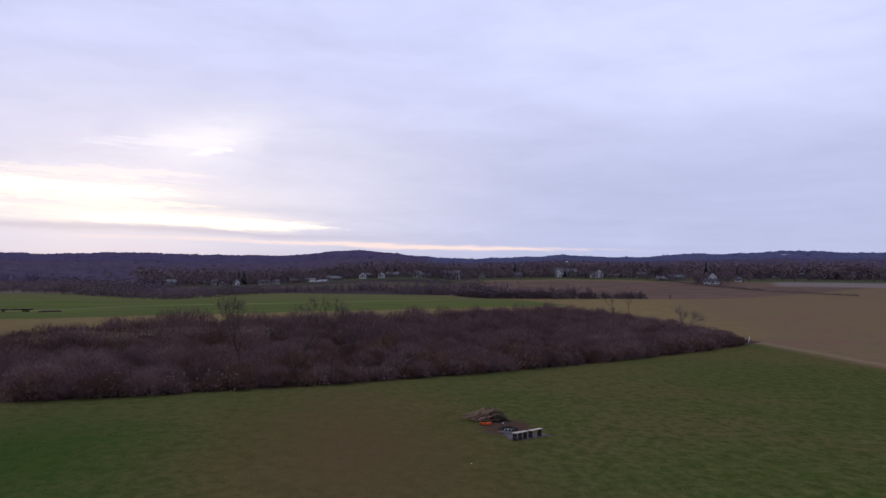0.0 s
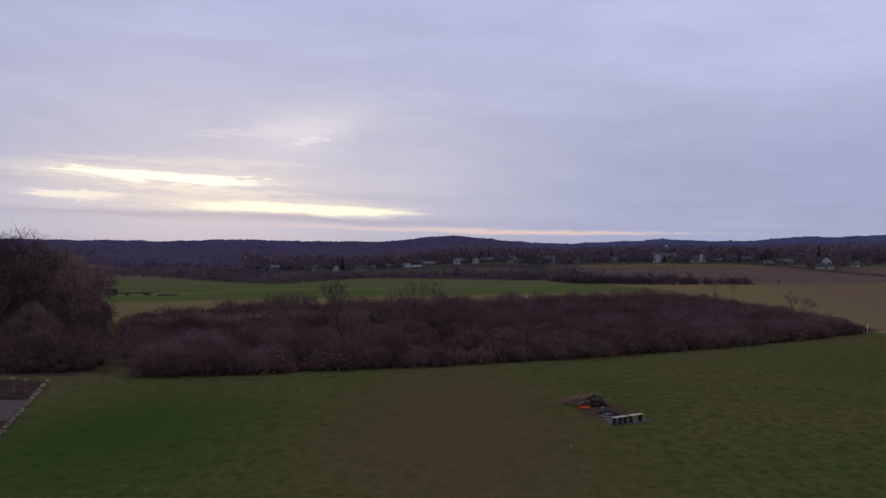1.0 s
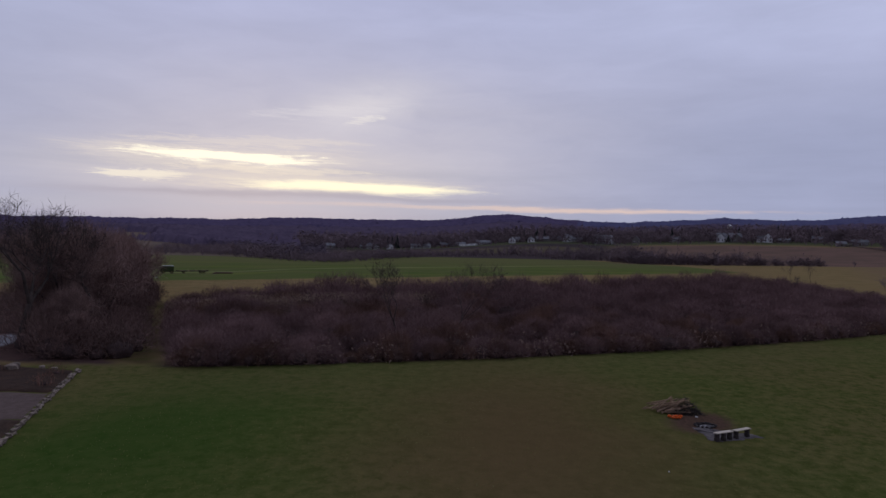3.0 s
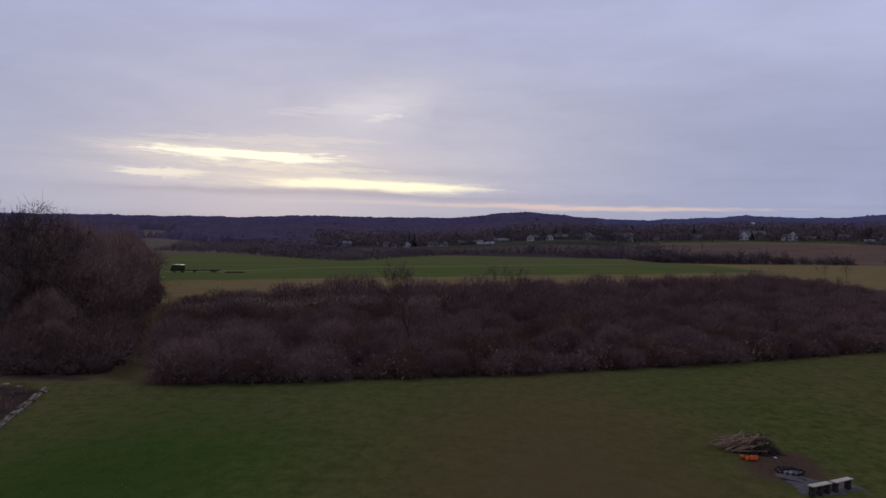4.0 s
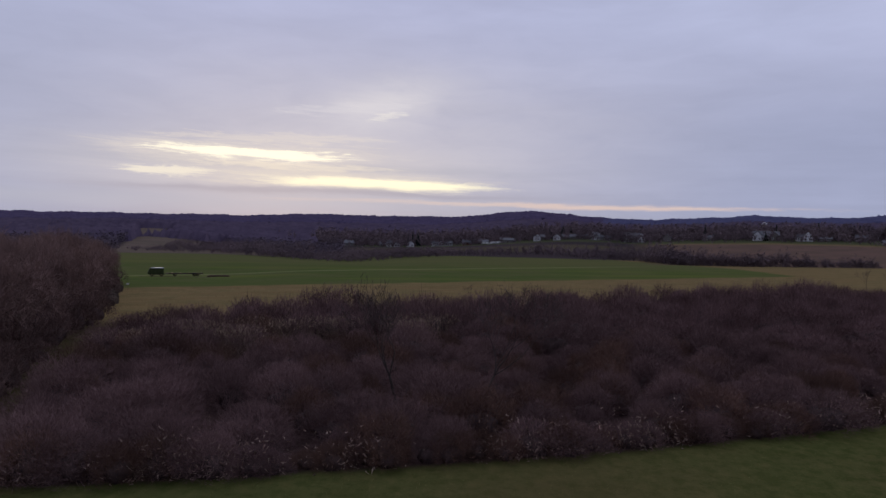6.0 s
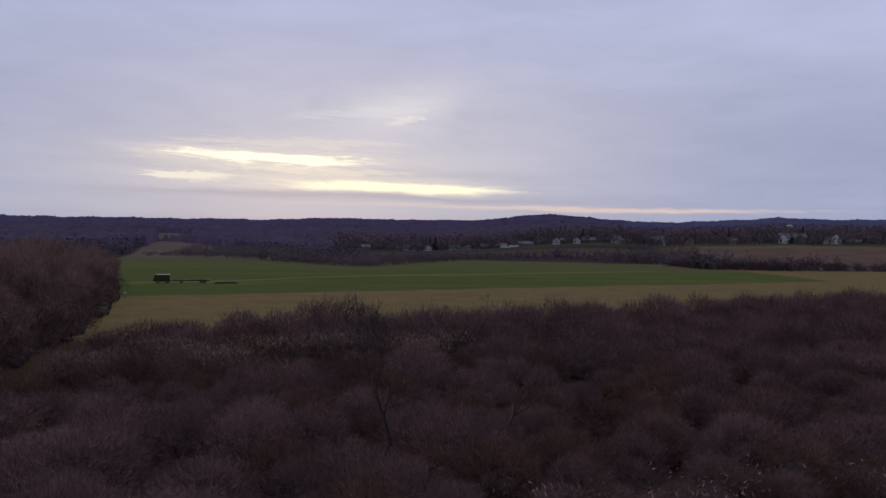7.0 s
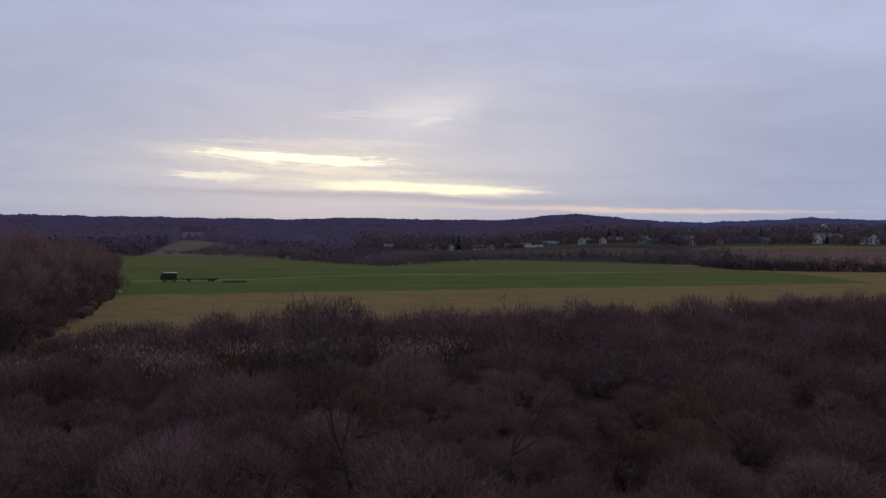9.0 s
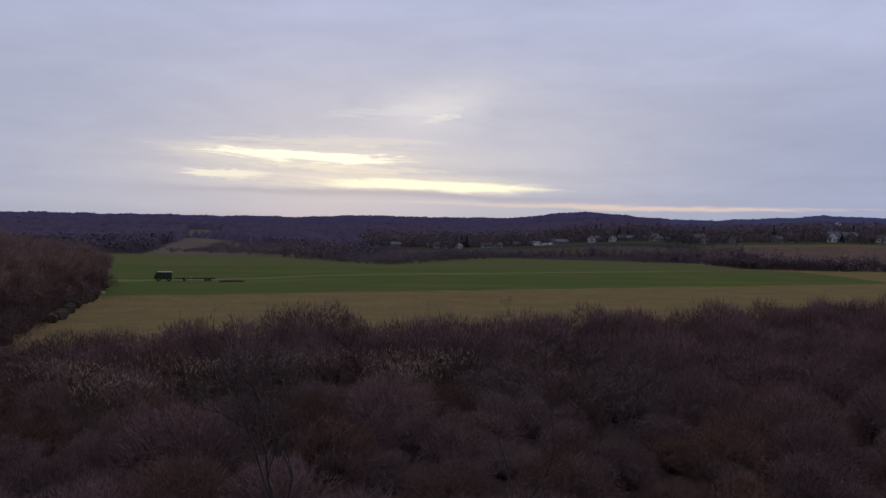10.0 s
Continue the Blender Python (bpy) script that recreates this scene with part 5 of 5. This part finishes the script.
# ---- garden beside the lawn ----
def sheet(name, outline, height, mat, label, category, seed, kind="structure", ragged=0.06, base=0.0):
    """A low mound over an outline: a rim on the ground and a raised, uneven middle."""
    rng = np.random.default_rng(seed)
    pts = []
    for (ax, ay), (bx, by) in zip(outline, outline[1:] + outline[:1]):
        steps = max(2, int(math.hypot(bx - ax, by - ay) / (0.6 if ragged < 0.1 else 0.25)))
        for k in range(steps):
            f = k / steps
            pts.append((ax + (bx - ax) * f + rng.normal(0, ragged), ay + (by - ay) * f + rng.normal(0, ragged)))
    cx, cy = sum(p[0] for p in pts) / len(pts), sum(p[1] for p in pts) / len(pts)
    g = Geo()
    n = len(pts)
    for f, z in ((1.0, -0.05), (0.97, height * 0.6), (0.85, height), (0.5, height)):
        g.v += [(cx + (x - cx) * f, cy + (y - cy) * f, base + z + (rng.normal(0, 0.12) * height if z > 0 else 0)) for x, y in pts]
    g.v.append((cx, cy, base + height))
    for k in range(3):
        g.f += [(k * n + i, k * n + (i + 1) % n, (k + 1) * n + (i + 1) % n, (k + 1) * n + i) for i in range(n)]
    g.f += [(3 * n + i, 3 * n + (i + 1) % n, 4 * n) for i in range(n)]
    return tagged(new(name, g.mesh(name, mat, even=True)), label, category, kind=kind)


def rock_mesh(name, rng, mat, flat=0.6):
    bm = bmesh.new()
    bmesh.ops.create_icosphere(bm, subdivisions=1, radius=0.5)
    for v in bm.verts:
        v.co *= rng.uniform(0.78, 1.15)
        v.co.x, v.co.y = max(-0.46, min(0.46, v.co.x)), max(-0.42, min(0.42, v.co.y))
        v.co.z = max(-0.42, min(0.42, v.co.z)) * flat
    me = bpy.data.meshes.new(name)
    bm.to_mesh(me)
    bm.free()
    me.materials.append(mat)
    return me


def make_garden():
    rng = np.random.default_rng(51)
    sheet("garden_bed", [(-28.75, 57.3), (-26.15, 50.2), (-40, 50.2), (-44, 58), (-36, 59)], 0.12, MULCH, "garden bed of dark bark mulch", "garden bed", 1)
    sheet("gravel_path", [(-26.05, 50.0), (-23.78, 43.75), (-44, 42.8), (-42, 50.25)], 0.05, GRAVEL, "grey gravel path between the garden beds", "path", 2)
    sheet("garden_bed", [(-23.75, 43.8), (-20.4, 34.5), (-18.9, 29), (-40, 29), (-42, 43.0)], 0.12, MULCH, "garden bed of dark bark mulch", "garden bed", 3)
    # dry-laid stone edging, one course of uneven flat stones with some on top
    wall = thing("stone_edging", pose(-28.6, 57.6, 0), "low dry-laid edging of pale field stones round the garden", "stone edging")
    shapes = [rock_mesh("stone", rng, STONE, 0.7) for _ in range(6)]
    line = [(0.0, 0.0), (4.0, -11.0), (7.6, -20.9), (9.6, -28.0)]
    for (ax, ay), (bx, by) in zip(line, line[1:]):
        length = math.hypot(bx - ax, by - ay)
        s = 0.0
        while s < length:
            size = rng.uniform(0.18, 0.46)
            f = (s + size / 2) / length
            for level in range(2 if rng.random() < 0.55 else 1):
                ob = part("stone", shapes[rng.integers(6)], None, wall)
                turn = math.degrees(math.atan2(by - ay, bx - ax)) + rng.normal(0, 10)
                ob.matrix_local = pose(ax + (bx - ax) * f + rng.normal(0, 0.05), ay + (by - ay) * f + rng.normal(0, 0.05), 0.06 + 0.14 * level, rng.normal(0, 5), rng.normal(0, 5), turn) @ Matrix.Diagonal((size * 1.05, rng.uniform(0.2, 0.42), rng.uniform(0.16, 0.32), 1))
            s += size * 0.94
    for x, y, s in ((-33.3, 57.0, 1.1), (-33.9, 58.4, 0.8), (-31.6, 58.0, 0.55), (-35.6, 57.6, 0.9), (-30.4, 57.6, 0.5)):
        ob = new("boulder", shapes[rng.integers(6)])
        ob.matrix_world = pose(x, y, s * 0.2, 0, 0, rng.uniform(0, 360)) @ Matrix.Scale(s, 4)
        tagged(ob, "pale rounded boulder lying at the garden's back", "boulder", "garden boulders")
    v, t, h = shrub_arrays(rng, 0.55, 0.6, 260, 0.010, 0.3, 5, 10)
    plant = array_mesh("dry_plant", v, t, RUST, False, h, SHADED_HEART)
    for _ in range(34):
        x, y = rng.uniform(-38, -22), rng.uniform(33, 57)
        edge = -28.6 + (57.6 - y) * 0.364
        if x > edge - 0.9 or 43.2 < y < 50.4:
            continue
        ob = new("dry_plant", plant)
        s = rng.uniform(0.7, 1.5)
        ob.matrix_world = pose(x, y, 0.08, 0, 0, rng.uniform(0, 360)) @ Matrix.Scale(s, 4)
        tagged(ob, "withered brown perennial in the garden bed", "plant", "withered garden plants")


make_garden()


# ---- the fire place on the lawn ----
def make_bench(x, y, turn, legs, length):
    bench = thing("bench", pose(x, y, 0.03, 0, 0, turn), "low bench of a pale slab on dark stone blocks", "bench", "benches by the fire pit")
    g = Geo()
    g.box(-length / 2, -0.14, 0.405, length / 2, 0.14, 0.452)
    part("seat", g, SLAB, bench, "pale weathered slab", 0.012)
    for u in legs:
        g = Geo()
        g.box(u - 0.085, -0.11, 0.0, u + 0.085, 0.11, 0.197)
        g.box(u - 0.078, -0.105, 0.203, u + 0.09, 0.11, 0.398)
        part("leg", g, BLOCK, bench, "", 0.012)
    return bench


def make_pumpkin(x, y, size, first=None):
    m = pose(x, y, 0.02, 0, 0, x * 911 % 360) @ Matrix.Scale(size, 4)
    if first:
        return copy_thing(first, pose(x, y, 0.02, 0, 0, x * 911 % 360) @ Matrix.Scale(size / 0.24, 4))
    ob = thing("pumpkin", m, "ripe orange pumpkin lying before the brush pile", "pumpkin", "row of pumpkins")
    g = Geo()
    rows, cols = 8, 30
    for i in range(1, rows):
        a = math.pi * i / rows
        for j in range(cols):
            b = 2 * math.pi * j / cols
            r = 0.5 * math.sin(a) ** 0.85 * (1 - 0.07 * abs(math.cos(b * 5)) ** 3)
            g.v.append((r * math.cos(b), r * math.sin(b), 0.40 - 0.40 * math.cos(a) * (1 - 0.1 * (math.sin(a) < 0.5))))
    g.v += [(0, 0, 0.03), (0, 0, 0.75)]
    for i in range(rows - 2):
        g.f += [(i * cols + j, i * cols + (j + 1) % cols, (i + 1) * cols + (j + 1) % cols, (i + 1) * cols + j) for j in range(cols)]
    k = len(g.v)
    g.f += [(k - 2, (j + 1) % cols, j) for j in range(cols)]
    g.f += [(k - 1, (rows - 2) * cols + j, (rows - 2) * cols + (j + 1) % cols) for j in range(cols)]
    part("flesh", g, PUMPKIN, ob, even=True)
    g = Geo()
    g.spike((0, 0, 0.72), (0.03, 0.02, 0.85), 0.07, 0.05, 6)
    g.spike((0.03, 0.02, 0.84), (0.10, 0.04, 0.93), 0.05, 0.04, 6)
    part("stalk", g, STALK, ob)
    return ob


def make_fireplace():
    rng = np.random.default_rng(61)
    sheet("gravel_pad", [(12.5, 46.1), (12.6, 44.8), (12.8, 43.5), (13.2, 43.3), (15.6, 44.4), (15.3, 45.0), (14.2, 45.1), (13.6, 45.9), (12.9, 46.3)], 0.03, PADGRAVEL, "pale grey gravel pad under the benches", "gravel", 7, ragged=0.11)
    turn = 28.6
    ux, uy = math.cos(radians(turn)), math.sin(radians(turn))
    cx, cy = 13.88, 43.85
    make_bench(cx - ux * 0.66, cy - uy * 0.66, turn, (-0.47, 0.0, 0.44), 1.18)
    make_bench(cx + ux * 0.68, cy + uy * 0.68, turn + 2.5, (-0.44, 0.42), 1.16)
    # fire pit
    pit = thing("fire_pit", pose(13.35, 46.45, 0.02), "ring of blackened stones filled with pale ash", "fire pit")
    shapes = [rock_mesh("stone", rng, BLOCK, 0.8) for _ in range(4)]
    for k in range(15):
        a = 6.283 * k / 15
        ob = part("stone", shapes[k % 4], None, pit)
        s = rng.uniform(0.12, 0.20)
        ob.matrix_local = pose(0.58 * math.cos(a), 0.50 * math.sin(a), 0.04, rng.normal(0, 8), 0, rng.uniform(0, 360)) @ Matrix.Scale(s, 4)
    g = Geo()
    n = 24
    for f, z in ((0.56, 0.0), (0.46, 0.05), (0.25, 0.09)):
        g.v += [(f * math.cos(6.283 * j / n) * rng.uniform(0.92, 1.06), f * 0.86 * math.sin(6.283 * j / n), z + rng.normal(0, 0.008)) for j in range(n)]
    g.v.append((0, 0, 0.10))
    for k in range(2):
        g.f += [(k * n + i, k * n + (i + 1) % n, (k + 1) * n + (i + 1) % n, (k + 1) * n + i) for i in range(n)]
    g.f += [(2 * n + i, 2 * n + (i + 1) % n, 3 * n) for i in range(n)]
    part("ash", g, ASH, pit, "pale grey ash heap", even=True)
    for k in range(11):
        a = rng.uniform(0, 6.283)
        g = Geo()
        p = Vector((math.cos(a) * 0.45, math.sin(a) * 0.4, 0.07))
        g.spike(p, -p * rng.uniform(0.1, 0.6) + Vector((0, 0, 0.2)), 0.05, 0.04, 6)
        part("charred_log", g, CHAR, pit, "charred log")
    # brush pile: long poles on one side, a dark tangle on the other
    pile = thing("brush_pile", pose(12.55, 49.6, 0, 0, 0, -14), "heap of cut branches and poles ready for burning", "brush pile")
    for k in range(40):
        g = Geo()
        x0 = rng.uniform(-1.95, -0.4) if k % 3 else rng.uniform(-0.9, 0.9)
        y0, y1 = rng.normal(-0.05, 0.38), rng.normal(0, 0.32)
        z0, z1 = 0.05 + 0.05 * (k % 6), rng.uniform(0.3, 0.95)
        x1 = rng.uniform(-0.5, 0.9)
        r = rng.uniform(0.018, 0.046)
        mid = Vector(((x0 + x1) / 2, (y0 + y1) / 2 + rng.normal(0, 0.07), (z0 + z1) / 2 + rng.normal(0, 0.05)))
        g.spike((x0, y0, z0), mid, r, r * 0.9, 6)
        g.spike(mid, (x1, y1, z1), r * 0.9, r * 0.6, 6)
        part("log", g, LOG, pile)
    for k in range(8):
        g = Geo()
        g.spike((rng.uniform(-0.9, 0.3), rng.uniform(-0.75, -0.35), 0.05 + 0.03 * k), (rng.uniform(0.2, 1.2), rng.uniform(-0.5, 0.1), rng.uniform(0.15, 0.55)), 0.05, 0.035, 6)
        part("log", g, LOG, pile)
    a = rng.uniform(0, 6.283, 800)
    f = np.sqrt(rng.uniform(0, 1, 800))
    p = np.stack([0.5 + np.cos(a) * f * 1.05, np.sin(a) * f * 0.75, rng.uniform(0.02, 1, 800) * 0.92 * (1 - f ** 1.8)], 1)
    w = rng.normal(0, 1, (800, 3)) * np.array([0.7, 0.6, 0.8])
    w = w / np.linalg.norm(w, axis=1, keepdims=True)
    q = p + w * rng.uniform(0.2, 0.55, 800)[:, None]
    p[:, 2], q[:, 2] = np.maximum(p[:, 2], 0.01), np.maximum(q[:, 2], 0.03)
    part("brush", array_mesh("brush", *spikes(p, q, rng.uniform(0.008, 0.024, 800)), BRUSH), None, pile, "dark tangle of thin branches")
    first = None
    for x, y, s in ((11.86, 48.12, 0.24), (12.08, 48.06, 0.23), (12.30, 48.10, 0.24), (12.52, 48.16, 0.23), (11.98, 47.86, 0.19), (12.20, 47.84, 0.18), (12.40, 47.90, 0.17)):
        made = make_pumpkin(x, y, s, first)
        first = first or made
    for x, y, s in ((13.5, 48.4, 0.16), (9.0, 38.2, 0.10)):
        ob = new("pale_stone", rock_mesh("pale_stone", rng, PAINTWHITE))
        ob.matrix_world = pose(x, y, s * 0.25) @ Matrix.Scale(s, 4)
        tagged(ob, "small whitish stone lying on the ground", "stone")


make_fireplace()


# ---- fields ----
def make_wagons():
    ax, ay = -89.8, 213.6
    turn = facing(ax, ay, 2)
    box = thing("forage_wagon", pose(ax, ay, on_land(ax, ay), 0, 0, turn), "green box-shaped farm wagon with a pale roof on the wheat", "wagon")
    g = Geo()
    g.prism([(-1.75, -1.05), (1.75, -1.05), (1.75, 1.05), (-1.75, 1.05)], 0.62, 2.15)
    part("body", g, GREENPAINT, box, "", 0.04)
    g = Geo()
    g.prism([(-1.35, -1.12), (1.8, -1.12), (1.8, 1.12), (-1.35, 1.12)], 2.16, 2.30)
    part("roof", g, ROOFTIN, box, "pale metal roof", 0.03)
    g = Geo()
    g.v += [(-2.35, -0.95, 0.62), (-1.77, -0.95, 0.62), (-1.77, -0.95, 2.1), (-2.35, 0.95, 0.62), (-1.77, 0.95, 0.62), (-1.77, 0.95, 2.1)]
    g.f += [(0, 1, 2), (5, 4, 3), (0, 2, 5, 3), (0, 3, 4, 1), (1, 4, 5, 2)]
    part("front_chute", g, GREENPAINT, box)
    for k in range(6):
        g = Geo()
        x = -1.6 + k * 0.63
        g.box(x - 0.04, -1.11, 0.66, x + 0.04, -1.052, 2.12)
        part("rib", g, GREENPAINT, box)
    g = Geo()
    g.box(-1.9, -0.5, 0.42, 1.9, -0.38, 0.6)
    g.box(-1.9, 0.38, 0.42, 1.9, 0.5, 0.6)
    part("chassis", g, STEEL, box)
    for x in (-1.15, 1.15):
        for y in (-0.85, 0.85):
            wheel_thing(box, x, y, 0.42, 0.28)
    # the long low trailer coupled behind it
    ux, uy = math.cos(radians(turn)), math.sin(radians(turn))
    low = thing("flatbed_trailer", pose(ax + ux * 6.9, ay + uy * 6.9 + 0.6, on_land(ax + ux * 6.9, ay + uy * 6.9), 0, 0, turn + 3), "long low steel trailer standing behind the green wagon", "trailer")
    g = Geo()
    for y in (-0.7, 0.7):
        g.box(-4.6, y - 0.07, 0.55, 4.6, y + 0.07, 0.78)
    part("chassis", g, STEEL, low)
    for k in range(9):
        g = Geo()
        x = -4.4 + k * 1.1
        g.box(x - 0.16, -0.85, 0.785, x + 0.16, 0.85, 0.9)
        part("crossbar", g, LOG if k % 2 else STEEL, low)
    g = Geo()
    g.spike((-4.6, -0.6, 0.66), (-5.6, 0, 0.5), 0.06, 0.05, 6)
    g.spike((-4.6, 0.6, 0.66), (-5.6, 0, 0.5), 0.06, 0.05, 6)
    part("drawbar", g, STEEL, low)
    for x in (-2.6, 2.4, 3.3):
        for y in (-0.95, 0.95):
            wheel_thing(low, x, y, 0.34, 0.2)
    dip = on_land(ax + 10, ay + 3)
    sheet("earth_heap", [(-77.0, 216.0), (-74.5, 217.4), (-71.5, 218.4), (-71.8, 219.6), (-75, 218.8), (-77.4, 217.4)], 0.4, DIRT, "low heap of dark earth on the wheat field", "earth heap", 9, base=dip)
    sheet("bare_strip", [(-94, 211.0), (-76, 213.4), (-72, 215.4), (-76, 215.6), (-94, 212.2)], 0.02, DIRT, "strip of bare earth by the wagons", "dirt", 10, base=dip)


def wheel_thing(parent, x, y, r, width):
    n = 18
    g = Geo()
    prof = ((r * 0.58, -width / 2), (r * 0.92, -width / 2), (r, -width / 3), (r, width / 3), (r * 0.92, width / 2), (r * 0.58, width / 2))
    for j in range(n):
        a = 6.283 * j / n
        g.v += [(q * math.cos(a), q * math.sin(a), z) for q, z in prof]
    c = len(prof)
    g.f += [(j * c + k, ((j + 1) % n) * c + k, ((j + 1) % n) * c + (k + 1) % c, j * c + (k + 1) % c) for j in range(n) for k in range(c)]
    ob = part("wheel", g, RUBBER, parent)
    ob.matrix_local = pose(x, y, r, 90, 0, 0)
    g = Geo()
    g.spike((0, 0, -width * 0.3), (0, 0, width * 0.3), r * 0.57, r * 0.57, n)
    part("rim", g, RIM, ob)


make_wagons()
make_vans()


def make_bales():
    rng = np.random.default_rng(71)
    for k in range(12):
        f = k / 11
        x, y = -55.5 - 17.5 * f, 131.0 + 33.0 * f
        r = rng.uniform(0.55, 0.68)
        g = Geo()
        n = 20
        prof = ((0.0, -0.6), (r * 0.9, -0.58), (r, -0.48), (r * 1.01, 0.0), (r, 0.48), (r * 0.9, 0.58), (0.0, 0.6))
        for j in range(n):
            a = 6.283 * j / n
            g.v += [(q * math.cos(a) * rng.uniform(0.97, 1.03), z, q * math.sin(a) * 0.93 + r * 0.9) for q, z in prof[1:-1]]
        c = len(prof) - 2
        g.f += [(j * c + i, j * c + i + 1, ((j + 1) % n) * c + i + 1, ((j + 1) % n) * c + i) for j in range(n) for i in range(c - 1)]
        g.f += [tuple(j * c for j in range(n)), tuple(j * c + c - 1 for j in reversed(range(n)))]
        ob = new("hay_bale", g.mesh("hay_bale", BALE, even=False))
        ob.matrix_world = pose(x + rng.normal(0, 0.25) - 0.5, y, -0.08, 0, 0, 62 + rng.normal(0, 18))
        tagged(ob, "old weathered round hay bale by the field's edge", "hay bale", "row of old hay bales")


make_bales()


def make_posts():
    for x, y, lean, h in ((72.2, 108.2, 14, 1.25), (71.6, 107.9, -5, 0.9)):
        ob = thing("marker_post", pose(x, y, 0, 0, lean, 20), "leaning white marker post at the thicket's end", "post", "marker posts")
        g = Geo()
        g.box(-0.06, -0.06, -0.2, 0.06, 0.06, h)
        part("shaft", g, PAINTWHITE, ob, "", 0.01)
        g = Geo()
        g.spike((0, 0, h), (0, 0, h + 0.08), 0.085, 0.0, 4)
        part("cap", g, PAINTWHITE, ob)


make_posts()


def make_sign():
    ob = thing("field_sign", pose(-68.4, 158.5, 0, 0, 0, 25), "small white board on a stake at the field's corner", "sign")
    g = Geo()
    g.box(-0.03, -0.03, -0.2, 0.03, 0.03, 1.35)
    part("stake", g, LOG, ob)
    g = Geo()
    g.box(-0.22, -0.06, 1.05, 0.22, -0.034, 1.3)
    part("board", g, PAINTWHITE, ob, "plain white board", 0.008)


make_sign()
